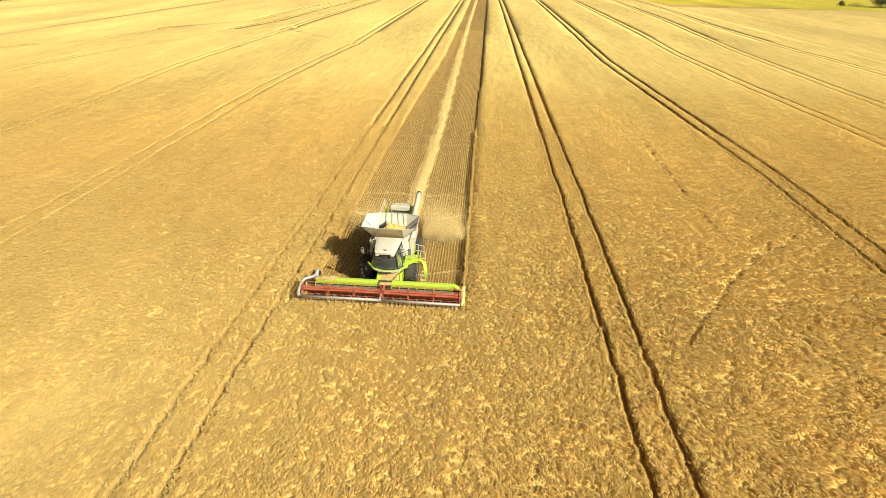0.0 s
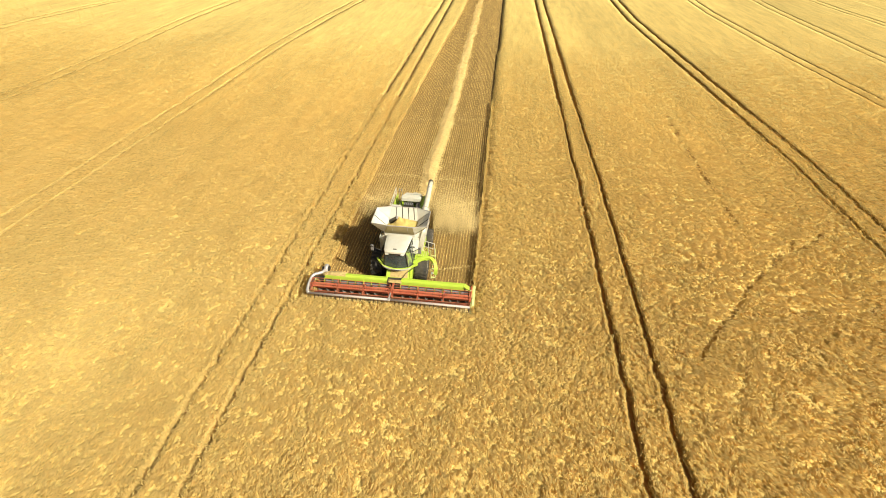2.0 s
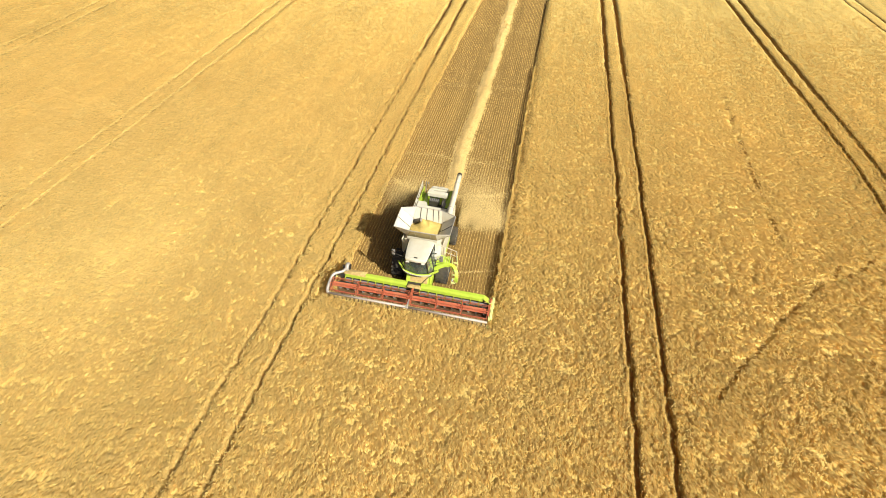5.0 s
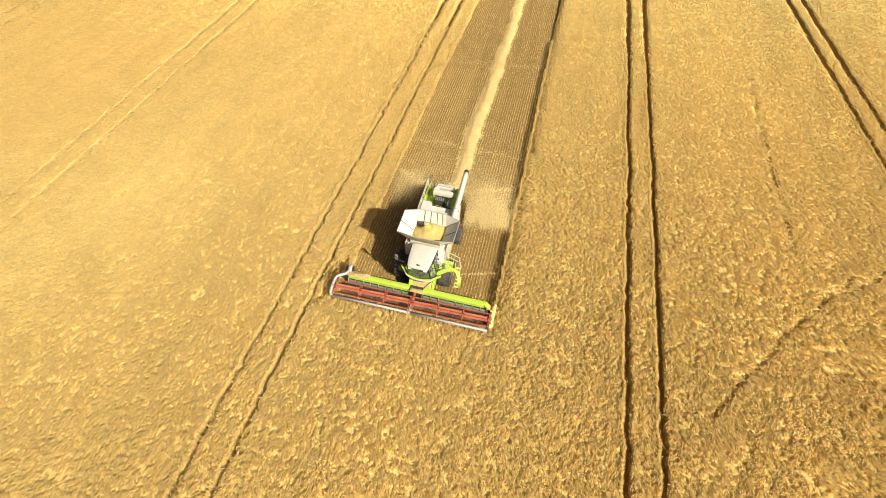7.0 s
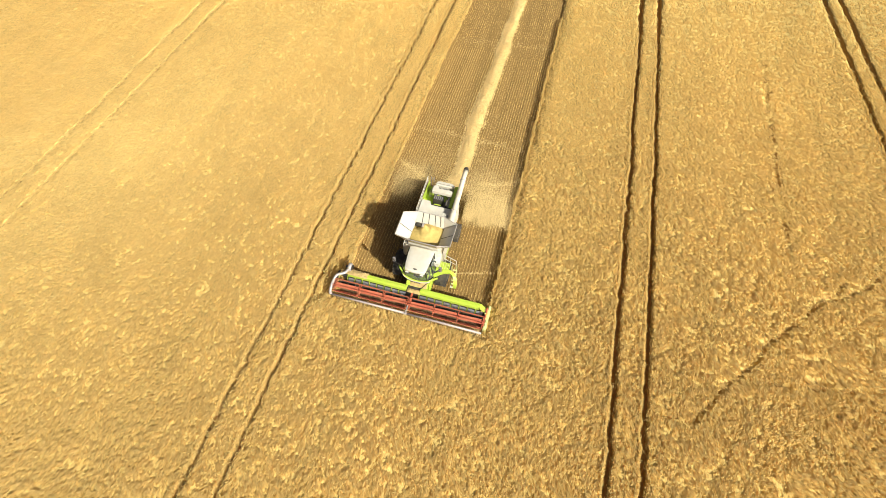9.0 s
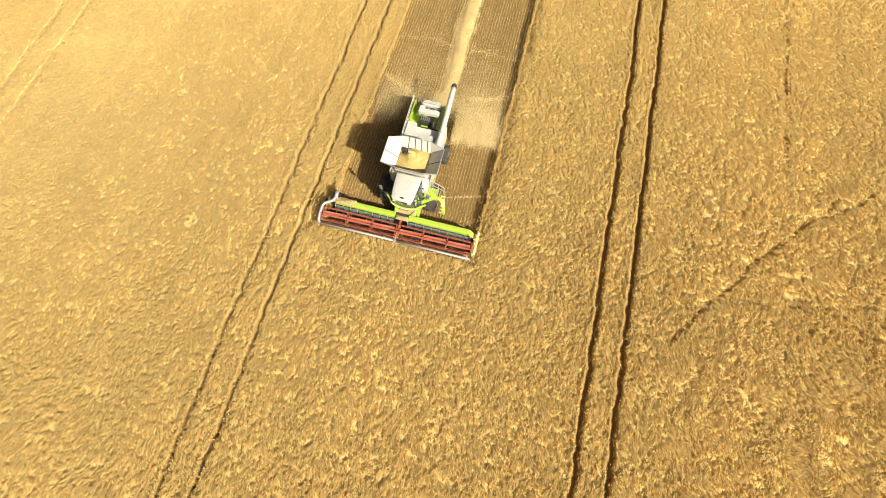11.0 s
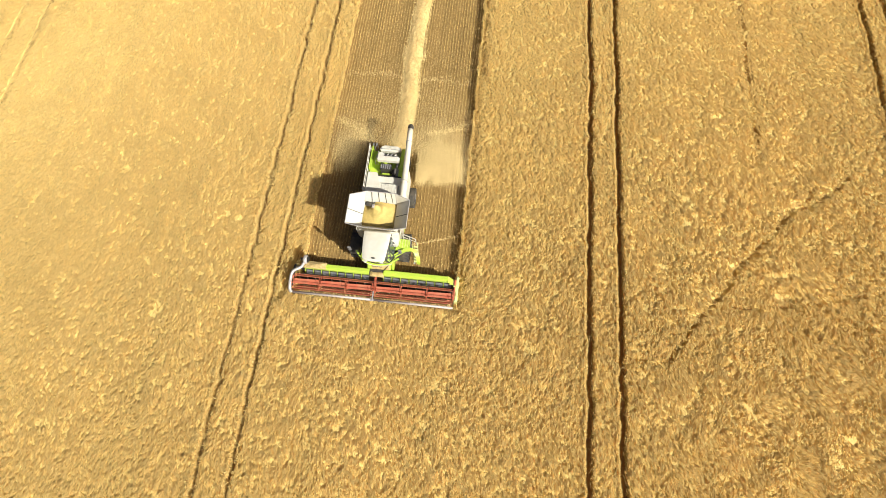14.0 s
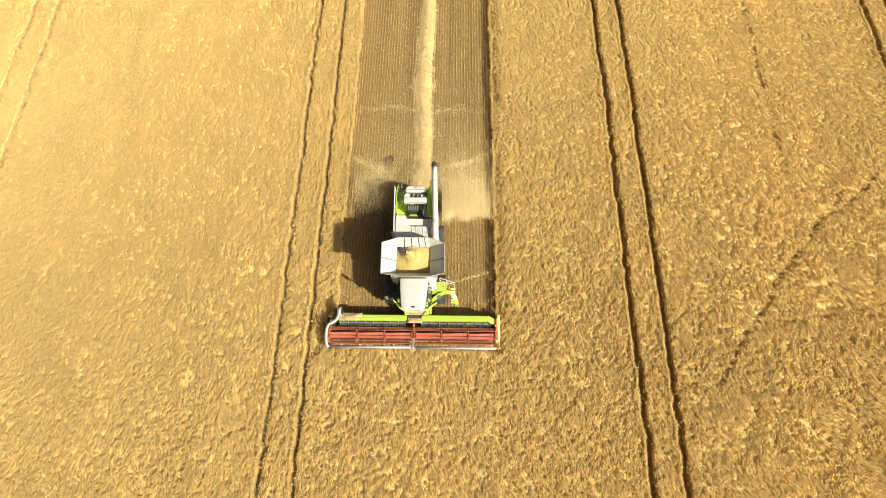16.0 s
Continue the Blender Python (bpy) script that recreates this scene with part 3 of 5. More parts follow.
def merged(bm, b):
    if bm is None:
        return b
    me = bpy.data.meshes.new("scratch")
    b.to_mesh(me)
    b.free()
    bm.from_mesh(me)
    bpy.data.meshes.remove(me)
    return bm


def prism(profile, a, b_, axis="x", bevel=0.02, bm=None):
    """A closed profile pushed along an axis. x: (y, z) points; y: (x, z); z: (x, y)."""
    b = bmesh.new()
    put = {"x": lambda p, q, s: (s, p, q), "y": lambda p, q, s: (p, s, q), "z": lambda p, q, s: (p, q, s)}[axis]
    v0 = [b.verts.new(put(p, q, a)) for p, q in profile]
    v1 = [b.verts.new(put(p, q, b_)) for p, q in profile]
    b.faces.new(v0)
    b.faces.new(v1[::-1])
    for i in range(len(profile)):
        j = (i + 1) % len(profile)
        b.faces.new((v0[i], v0[j], v1[j], v1[i]))
    bmesh.ops.recalc_face_normals(b, faces=b.faces)
    bevelled(b, bevel)
    return merged(bm, b)


def plate(points, thick, bevel=0.0, bm=None):
    """A flat polygon in space with thickness to the back of its normal."""
    b = bmesh.new()
    pts = [Vector(p) for p in points]
    n = (pts[1] - pts[0]).cross(pts[2] - pts[0]).normalized() * thick
    v0 = [b.verts.new(p) for p in pts]
    v1 = [b.verts.new(p - n) for p in pts]
    b.faces.new(v0)
    b.faces.new(v1[::-1])
    for i in range(len(pts)):
        j = (i + 1) % len(pts)
        b.faces.new((v0[i], v1[i], v1[j], v0[j]))
    bevelled(b, bevel)
    return merged(bm, b)


def rounded(points, steps=5):
    """A smooth line through points (Catmull-Rom)."""
    p = [Vector(q) for q in points]
    p = [2 * p[0] - p[1]] + p + [2 * p[-1] - p[-2]]
    out = []
    for i in range(1, len(p) - 2):
        a, b, c, d = p[i - 1:i + 3]
        for k in range(steps):
            t = k / steps
            out.append(0.5 * (2 * b + (c - a) * t + (2 * a - 5 * b + 4 * c - d) * t * t + (3 * b - a - 3 * c + d) * t ** 3))
    return out + [p[-2]]


def tube(points, radius, seg=8, bm=None, hollow=False):
    """A round bar along a line; radius may be one number or one a point."""
    b = bmesh.new()
    pts = [Vector(p) for p in points]
    rad = radius if isinstance(radius, (list, tuple)) else [radius] * len(pts)
    rings, up = [], None
    for i, p in enumerate(pts):
        d = (pts[min(i + 1, len(pts) - 1)] - pts[max(i - 1, 0)]).normalized()
        if up is None:
            up = d.orthogonal().normalized()
        up = (up - d * up.dot(d)).normalized()
        side = d.cross(up)
        rings.append([b.verts.new(p + (up * math.cos(k * 2 * math.pi / seg) + side * math.sin(k * 2 * math.pi / seg)) * rad[i]) for k in range(seg)])
    for r0, r1 in zip(rings, rings[1:]):
        for k in range(seg):
            b.faces.new((r0[k], r0[(k + 1) % seg], r1[(k + 1) % seg], r1[k]))
    if not hollow:
        b.faces.new(rings[0][::-1])
        b.faces.new(rings[-1])
    return merged(bm, b)


def lathe(profile, cx, cy, cz, seg=28, bm=None):
    """A profile of (radius, offset along x) turned round an axis along x."""
    b = bmesh.new()
    rings = [[b.verts.new((cx + o, cy + r * math.cos(k * 2 * math.pi / seg), cz + r * math.sin(k * 2 * math.pi / seg))) for k in range(seg)] for r, o in profile]
    for r0, r1 in zip(rings, rings[1:]):
        for k in range(seg):
            b.faces.new((r0[k], r0[(k + 1) % seg], r1[(k + 1) % seg], r1[k]))
    b.faces.new(rings[0])
    b.faces.new(rings[-1][::-1])
    return merged(bm, b)


def heap(x0, x1, y0, y1, z, rise, step, seed, edge=1.0):
    """A loose pile: a mound over a rectangle that thins out unevenly to its edge."""
    xs, ys = np.arange(x0, x1 + step, step), np.arange(y0, y1 + step, step)
    X, Y = np.meshgrid(xs, ys)
    u, v = (X - x0) / (x1 - x0) * 2 - 1, (Y - y0) / (y1 - y0) * 2 - 1
    m = np.clip(1 - np.maximum(np.abs(u), np.abs(v)) ** 3 * edge, 0, 1)
    Z = z + rise * m * (0.5 + 0.8 * value_noise(X + seed, Y, 0.35)) + 0.03 * (value_noise(X, Y + seed, 0.12) - 0.5)
    b = bmesh.new()
    g = [[b.verts.new((X[j, i], Y[j, i], Z[j, i])) for i in range(len(xs))] for j in range(len(ys))]
    for j in range(len(ys) - 1):
        for i in range(len(xs) - 1):
            b.faces.new((g[j][i], g[j][i + 1], g[j + 1][i + 1], g[j + 1][i]))
    return b


def pile(name, bm, mat, label, category):
    bmesh.ops.recalc_face_normals(bm, faces=bm.faces)
    me = bpy.data.meshes.new(name)
    bm.to_mesh(me)
    bm.free()
    me.materials.append(mat)
    me.shade_smooth()
    return tagged(new(name, me), label, category, kind="stuff")


# ---------------------------------------------------------------- the combine harvester
CX = 0.15                                          # its middle line
harvester = thing("combine_harvester", CX, 3.85, 0.0, "white and lime green combine harvester with open grain tank", "harvester")


def wheel(x, y, radius, width, lugs, name):
    """A lugged tyre on a dished rim, under a hub part."""
    w, r = width / 2, radius
    hub = part(name, lathe([(0.12, -w * 0.9), (0.12, w * 0.9)], x, y, r, 16), M_DARK, harvester)
    part("tyre", lathe([(r * 0.56, -w * 0.80), (r * 0.80, -w), (r * 0.93, -w * 0.96), (r * 0.965, -w * 0.55), (r * 0.97, 0), (r * 0.965, w * 0.55), (r * 0.93, w * 0.96), (r * 0.80, w), (r * 0.56, w * 0.80)], x, y, r, 40),
         M_RUBBER, hub, smooth=True)
    b = bmesh.new()
    for k in range(lugs):
        for side in (-1, 1):
            a0 = 2 * math.pi * (k + (0.5 if side > 0 else 0)) / lugs
            pts = []
            for s, da in ((0.02, 0.0), (0.98, 0.24)):
                for e in (-0.035, 0.035):
                    for rr in (0.955, 1.0):
                        a = a0 + da + e * 1.6
                        pts.append((x + side * s * w, y + rr * r * math.cos(a), r + rr * r * math.sin(a)))
            v = [b.verts.new(p) for p in pts]
            for f in ((0, 1, 3, 2), (4, 6, 7, 5), (0, 4, 5, 1), (2, 3, 7, 6), (1, 5, 7, 3), (0, 2, 6, 4)):
                b.faces.new([v[i] for i in f])
    part("tyre_lugs", b, M_RUBBER, hub)
    part("rim", lathe([(r * 0.15, -w * 0.35), (r * 0.50, -w * 0.30), (r * 0.57, -w * 0.82), (r * 0.54, 0), (r * 0.57, w * 0.82), (r * 0.50, w * 0.30), (r * 0.15, w * 0.35)], x, y, r, 32),
         M_WHITE, hub, "off-white steel rim")
    return hub


wheel(-1.40, 3.85, 0.97, 0.82, 20, "front_wheel")
wheel(1.72, 3.85, 0.97, 0.82, 20, "front_wheel")
wheel(-1.30, 7.75, 0.72, 0.58, 18, "rear_wheel")
wheel(1.68, 7.75, 0.72, 0.58, 18, "rear_wheel")
part("front_axle", tube([(-1.2, 3.85, 0.95), (1.5, 3.85, 0.95)], 0.16, 12), M_DARK, harvester)
part("rear_axle", box(-1.2, 1.5, 7.6, 7.9, 0.55, 0.80, 0.03), M_DARK, harvester)

# body
part("chassis", box(-0.95, 1.25, 3.2, 10.2, 0.75, 2.25, 0.05), M_DARK, harvester, "dark steel frame")
for side, x0, x1 in ((-1, -1.30, -1.24), (1, 1.54, 1.60)):
    for y0, y1, z0, z1 in ((4.05, 5.95, 1.55, 3.12), (5.98, 7.30, 1.50, 3.12), (7.33, 8.60, 1.55, 3.05)):
        panel = part("side_panel", box(x0, x1, y0, y1, z0, z1, 0.025), M_WHITE, harvester)
        part("latch", box(x0 - 0.012 if side < 0 else x1, x0 if side < 0 else x1 + 0.012, (y0 + y1) / 2 - 0.06, (y0 + y1) / 2 + 0.06, z0 + 0.12, z0 + 0.17, 0.004), M_BLACK, panel)
    part("rear_side_panel", prism([(8.63, 1.30), (10.35, 1.45), (10.55, 2.10), (10.45, 2.90), (8.63, 2.98)], x0 + (0.06 if side < 0 else -0.42), x1 + (0.06 if side < 0 else -0.42), "x", 0.02), M_GREEN, harvester)
    part("side_skirt", box(x0 + 0.01, x1 - 0.01, 4.9, 7.0, 0.95, 1.47, 0.02), M_GREEN, harvester)
part("body_shell", box(-1.22, 1.52, 4.0, 8.1, 1.5, 2.95, 0.03), M_WHITE, harvester)
part("neck_panel", prism([(3.85, 1.9), (4.05, 1.9), (4.05, 3.25), (3.95, 3.25)], -1.05, 1.50, "x", 0.02), M_WHITE, harvester)
shoulder = part("shoulder_cover", prism([(3.35, 2.35), (4.04, 2.35), (4.04, 3.12), (3.75, 3.12), (3.40, 2.75)], 1.02, 1.52, "x", 0.05), M_WHITE, harvester)
part("work_lamp", box(1.18, 1.30, 3.36, 3.44, 2.86, 2.95, 0.02), M_BLACK, shoulder, "black lamp housing")

# grain tank: a square throat with eight folding panels
RIM = [(-1.77, 3.92), (-0.63, 3.74), (1.12, 3.74), (2.05, 3.95), (2.05, 5.88), (1.08, 6.24), (-0.76, 6.24), (-1.80, 5.90)]
THROAT = [(-0.94, 4.20), (1.16, 4.20), (1.16, 5.92), (-0.94, 5.92)]
ZR, ZT = 4.28, 3.42
b = bmesh.new()
for (x0, y0), (x1, y1) in zip(THROAT, THROAT[1:] + THROAT[:1]):
    plate([(x0, y0, ZT), (x1, y1, ZT), (x1, y1, 2.3), (x0, y0, 2.3)], 0.02, 0, b)
tank = part("grain_tank", b, M_WHITE, harvester, "off-white grain tank opened upwards")
for pts in (((THROAT[0], THROAT[3]), (RIM[7], RIM[0])), ((THROAT[1], THROAT[0]), (RIM[1], RIM[2])), ((THROAT[2], THROAT[1]), (RIM[3], RIM[4])), ((THROAT[3], THROAT[2]), (RIM[5], RIM[6]))):
    (a, c), (d, e) = pts
    flap = part("tank_flap", plate([(*a, ZT), (*c, ZT), (*d, ZR), (*e, ZR)], 0.02, 0.003), M_WHITE, tank)
    mid = Vector((0.11, 5.0, ZT + 0.6))
    out = [Vector((*q, h)) for q, h in ((a, ZT - 0.02), (c, ZT - 0.02), (d, ZR - 0.02), (e, ZR - 0.02))]
    nrm = (out[1] - out[0]).cross(out[2] - out[0]).normalized()
    nrm *= -1 if nrm.dot(sum(out, Vector()) / 4 - mid) < 0 else 1
    part("flap_backing", plate([q + nrm * 0.035 for q in out], 0.008), M_FLAP_BACK, flap, "dusty olive outer sheet toned for shade")
for t0, r0, r1 in ((THROAT[0], RIM[0], RIM[1]), (THROAT[1], RIM[2], RIM[3]), (THROAT[2], RIM[4], RIM[5]), (THROAT[3], RIM[6], RIM[7])):
    part("corner_flap", plate([(*t0, ZT), (*r0, ZR), (*r1, ZR)], 0.02, 0.0), M_WHITE, tank, "folding canvas corner")
b = bmesh.new()
for (x0, y0), (x1, y1) in zip(RIM, RIM[1:] + RIM[:1]):
    tube([(x0, y0, ZR), (x1, y1, ZR)], 0.028, 6, b)
part("tank_rim", b, M_SILVER, tank, "grey steel rim")
for t0, r0 in ((0, 0), (0, 1), (1, 2), (1, 3), (2, 4), (2, 5), (3, 6), (3, 7)):
    part("hinge_strip", tube([(*THROAT[t0], ZT + 0.03), (*RIM[r0], ZR + 0.01)], 0.014, 6), M_SILVER, tank)
for x in (-0.45, 0.0, 0.45, 0.85):
    part("rear_rib", tube([(x * 1.05, 5.94, ZT + 0.03), (x * 0.95, 6.22, ZR)], 0.024, 6), M_DARK, tank)
for x0, x1 in ((-0.96, -1.77), (1.18, 2.03)):
    part("side_strut", tube([(x0, 5.00, ZT + 0.02), (x1, 4.92, ZR)], 0.022, 6), M_DARK, tank)
for x in (-0.3, 0.75):
    part("front_rib", tube([(x, 4.17, ZT - 0.02), (x, 3.70, ZR - 0.02)], 0.018, 6), M_SILVER, tank)
filler = part("filling_auger", tube([(-0.80, 5.85, 3.25), (-0.28, 5.45, 3.85)], [0.17, 0.13], 12), M_DARK, tank, "dark steel filling auger")
part("auger_cap", lathe([(0.02, -0.07), (0.13, -0.06), (0.13, 0.06), (0.02, 0.07)], -0.25, 5.42, 3.88, 16), M_SILVER, filler)
part("auger_bracket", tube([(-0.55, 5.68, 3.55), (-0.25, 5.9, 3.45)], 0.035, 6), M_DARK, filler)

# grain heaped in the tank
xs, ys = np.linspace(-0.92, 1.14, 44), np.linspace(4.22, 5.90, 38)
X, Y = np.meshgrid(xs, ys)
peak = np.hypot(X - 0.05, Y - 5.25)
Z = 3.72 - 0.30 * peak + 0.05 * np.exp(-((peak - 0.35) / 0.12) ** 2) + 0.025 * (value_noise(X, Y, 0.12) - 0.5) + 0.05 * (value_noise(X, Y, 0.5) - 0.5)
Z += 0.30 * np.exp(-((X + 0.12) / 0.17) ** 2 - ((Y - 5.42) / 0.15) ** 2) + 0.10 * np.exp(-((X - 0.35) / 0.25) ** 2 - ((Y - 5.5) / 0.2) ** 2)      # where the auger throws it up
Z -= 0.30 * np.exp(-(((X + 0.75) / 0.35) ** 2 + ((Y - 5.7) / 0.35) ** 2)) + 0.12 * np.exp(-((Y - 4.24) / 0.12) ** 2)
i = np.arange(X.size).reshape(X.shape)
grain = mesh_object("wheat_grain", np.stack([X.ravel(), Y.ravel(), Z.ravel()], 1),
                    [np.stack([i[:-1, :-1].ravel(), i[:-1, 1:].ravel(), i[1:, 1:].ravel(), i[1:, :-1].ravel()], 1)], M_GRAIN)
grain.data.shade_smooth()
tagged(grain, "heap of golden wheat grain in the open tank", "grain", kind="stuff")

# cab
cab = part("cab", box(-0.80, 1.02, 2.35, 3.85, 1.70, 1.86, 0.04), M_DARK, harvester, "cab with white roof and dark tinted glass")


def roof_shell():
    b = bmesh.new()
    rows = [(1.92, 0.66, 3.42), (2.0, 0.72, 3.53), (2.5, 0.79, 3.58), (3.2, 0.85, 3.58), (3.78, 0.88, 3.53), (3.9, 0.86, 3.45)]
    top, low = [], []
    for y, h, z in rows:
        line = []
        for u in np.linspace(-1, 1, 9):
            bow = 0.08 * (1 - u * u) * (1.0 if y < 2.1 else 0.2)
            line.append((0.21 + u * h * (1.0 - 0.02 * u * u), y - bow, z + 0.07 * (1 - u ** 4)))
        top.append([b.verts.new(p) for p in line])
        low.append([b.verts.new((p[0], p[1] + (0.03 if y < 2.2 else 0), p[2] - 0.17)) for p in line])
    for g in (top, low):
        for r0, r1 in zip(g, g[1:]):
            for k in range(8):
                b.faces.new((r0[k], r0[k + 1], r1[k + 1], r1[k]))
    for k in range(8):
        b.faces.new((top[0][k], top[0][k + 1], low[0][k + 1], low[0][k]))
        b.faces.new((top[-1][k], top[-1][k + 1], low[-1][k + 1], low[-1][k]))
    for r in range(len(rows) - 1):
        for k in (0, 8):
            b.faces.new((top[r][k], top[r + 1][k], low[r + 1][k], low[r][k]))
    return b


roof = part("roof", roof_shell(), M_WHITE, cab, "white moulded roof")
bv = roof.modifiers.new("soft edge", "BEVEL")
bv.width, bv.segments, bv.limit_method = 0.03, 2, "ANGLE"
part("roof_badge", prism([(0.21 + 0.13 * math.cos(a), 2.03 + 0.05 * math.sin(a)) for a in np.linspace(0, 2 * math.pi, 16, endpoint=False)], 3.60, 3.635, "z", 0.004), M_BLACK, roof, "small dark oval badge")
for x in (-0.30, 0.72):
    part("roof_lamp", box(x - 0.12, x + 0.12, 1.83, 1.92, 3.24, 3.33, 0.02), M_LAMP, roof, "clear work lamp")

# glass: bottom ring and top ring of the cab
G0 = [(-1.05, 3.70), (-1.02, 2.85), (-0.60, 2.38), (0.21, 2.25), (1.00, 2.38), (1.28, 2.85), (1.28, 3.60)]
G1 = [(-0.70, 3.72), (-0.72, 2.75), (-0.50, 2.08), (0.21, 1.98), (0.90, 2.08), (1.08, 2.75), (1.08, 3.62)]
for k, name in enumerate(("side_window", "corner_window", "windscreen", "windscreen", "corner_window", "door_window")):
    (x0, y0), (x1, y1), (x2, y2), (x3, y3) = G0[k], G0[k + 1], G1[k + 1], G1[k]
    w = part(name, plate([(x0, y0, 1.86), (x1, y1, 1.86), (x2, y2, 3.32), (x3, y3, 3.32)], 0.012), M_GLASS, cab, "dark tinted glass")
    w.visible_shadow = False
for k in (0, 1, 2, 4, 5, 6):
    part("pillar", tube([(*G0[k], 1.86), (*G1[k], 3.34)], 0.035 if k not in (2, 4) else 0.045, 6), M_BLACK, cab, "black pillar")
part("cab_back", plate([(-0.72, 3.82, 1.86), (1.10, 3.82, 1.86), (1.08, 3.82, 3.34), (-0.70, 3.82, 3.34)], 0.03), M_BLACK, cab)
part("cab_sill", prism([(x, y) for x, y in G0] + [(1.20, 3.84), (-1.0, 3.84)], 1.70, 1.87, "z", 0.01), M_BLACK, cab)
seat = part("driver_seat", box(-0.05, 0.47, 2.95, 3.45, 2.05, 2.25, 0.06), M_BLACK, cab, "empty dark driver seat")
part("seat_back", prism([(3.40, 2.2), (3.55, 2.2), (3.66, 2.95), (3.54, 2.97)], -0.03, 0.45, "x", 0.04), M_BLACK, seat)
column = part("steering_column", tube([(0.21, 2.55, 1.88), (0.21, 2.72, 2.45)], 0.05, 8), M_DARK, cab)
ring = [(0.21 + 0.2 * math.cos(a), 2.74 + 0.17 * math.sin(a), 2.48 + 0.10 * math.sin(a)) for a in np.linspace(0, 2 * math.pi, 21)]
part("steering_wheel", tube(ring, 0.018, 6), M_BLACK, column)
part("control_console", box(0.55, 0.85, 2.75, 3.5, 1.9, 2.42, 0.04), M_GREY, cab)
part("wiper", tube([(0.25, 2.20, 1.95), (0.55, 2.02, 2.75)], 0.012, 6), M_BLACK, cab)

# mirrors on bent arms
for s, x, y in ((-1, -1.48, 2.70), (1, 1.74, 2.80)):
    x_in = -0.72 if s < 0 else 1.06
    arm = part("mirror_arm", tube(rounded([(x_in, 2.3, 3.25), ((x_in + x) / 2, 2.30, 3.36), (x, y - 0.2, 3.40), (x, y - 0.05, 3.2)], 4), 0.022, 6), M_BLACK, harvester, "black mirror arm")
    head = part("mirror_housing", box(x - 0.11, x + 0.11, y - 0.08, y + 0.04, 2.85, 3.35, 0.035), M_GREY, arm)
    part("mirror_glass", box(x - 0.09, x + 0.09, y + 0.041, y + 0.047, 2.88, 3.32, 0.0), M_MIRROR, head, "silvered mirror")
    part("arm_stay", tube([(x_in, 2.35, 2.9), (x, y - 0.1, 2.95)], 0.014, 6), M_BLACK, arm)

# green bumper bow under the windscreen, with a white middle
bow = rounded([(-1.27, 2.93, 2.02), (-0.95, 2.55, 1.95), (-0.55, 2.26, 1.86), (0.21, 2.14, 1.80), (0.97, 2.26, 1.86), (1.32, 2.46, 1.94), (1.62, 2.66, 2.0)], 4)


def band(line, low, high, thick, bm=None):
    b = bmesh.new()
    ring = []
    for i, p in enumerate(line):
        d = (line[min(i + 1, len(line) - 1)] - line[max(i - 1, 0)]).normalized()
        out = Vector((d.y, -d.x, 0)).normalized()
        ring.append([b.verts.new(p + Vector((0, 0, z)) + out * o) for z, o in ((low, 0), (high, 0.03), (high, -thick), (low, -thick))])
    for r0, r1 in zip(ring, ring[1:]):
        for k in range(4):
            b.faces.new((r0[k], r0[(k + 1) % 4], r1[(k + 1) % 4], r1[k]))
    b.faces.new(ring[0])
    b.faces.new(ring[-1][::-1])
    return merged(bm, b)


bumper = part("front_bow", band(bow, -0.07, 0.08, 0.08), M_GREEN, harvester, "lime green curved front panel")
part("name_panel", band([p + Vector((0, -0.036, 0)) for p in bow[6:19]], -0.06, 0.07, 0.02), M_WHITE, bumper, "white panel with dark lettering bars")
for k in range(6):
    x = -0.10 + k * 0.12
    part("lettering_bar", box(x - 0.04, x + 0.04, 2.045, 2.075 + 0.0, 1.78, 1.85, 0.004), M_DARK, bumper, "dark red bar")

# feeder house
feeder = part("feeder_house", prism([(1.98, 0.45), (2.10, 1.20), (2.35, 1.50), (3.30, 1.75), (3.6, 1.5), (3.5, 0.8)], -0.52, 1.06, "x", 0.03), M_GREEN, harvester, "lime green feeder house covered in chaff")
for k in range(4):
    y = 2.45 + k * 0.17
    part("feeder_rib", box(-0.50, -0.20, y, y + 0.07, 1.50 + 0.265 * (y - 2.35), 1.56 + 0.265 * (y - 2.35), 0.01), M_GREEN, feeder)
part("drive_shield", prism([(2.05, 0.6), (3.3, 0.9), (3.4, 1.7), (2.3, 1.45)], 1.08, 1.24, "x", 0.03), M_GREEN, feeder)
part("hydraulic_ram", tube([(1.15, 2.2, 0.7), (1.15, 3.4, 0.75)], 0.06, 8), M_DARK, feeder)

# fender, platform, ladder and rails on the driver's side
fender = part("fender", prism([(3.24, 1.96), (3.36, 2.07), (3.52, 2.12), (3.95, 2.12), (3.95, 2.05), (3.53, 2.05), (3.40, 2.0), (3.29, 1.93)], 1.28, 2.20, "x", 0.012), M_GREEN, harvester, "lime green wheel fender")
curl = rounded([(1.32, 2.72, 2.00), (1.70, 3.02, 2.10), (2.10, 3.24, 2.14), (2.42, 3.24, 2.08), (2.66, 3.04, 1.92), (2.76, 2.80, 1.66), (2.76, 2.68, 1.36)], 4)
part("ladder_guard", band(curl, -0.14, 0.07, 0.20), M_GREEN, fender)
platform = part("platform", box(1.30, 2.16, 3.40, 4.02, 2.13, 2.17, 0.01), M_GREEN, harvester, "lime green ribbed access platform")
for k in range(5):
    part("tread_rib", box(1.36 + k * 0.17, 1.41 + k * 0.17, 3.44, 3.98, 2.17, 2.185, 0.003), M_YELLOW, platform)
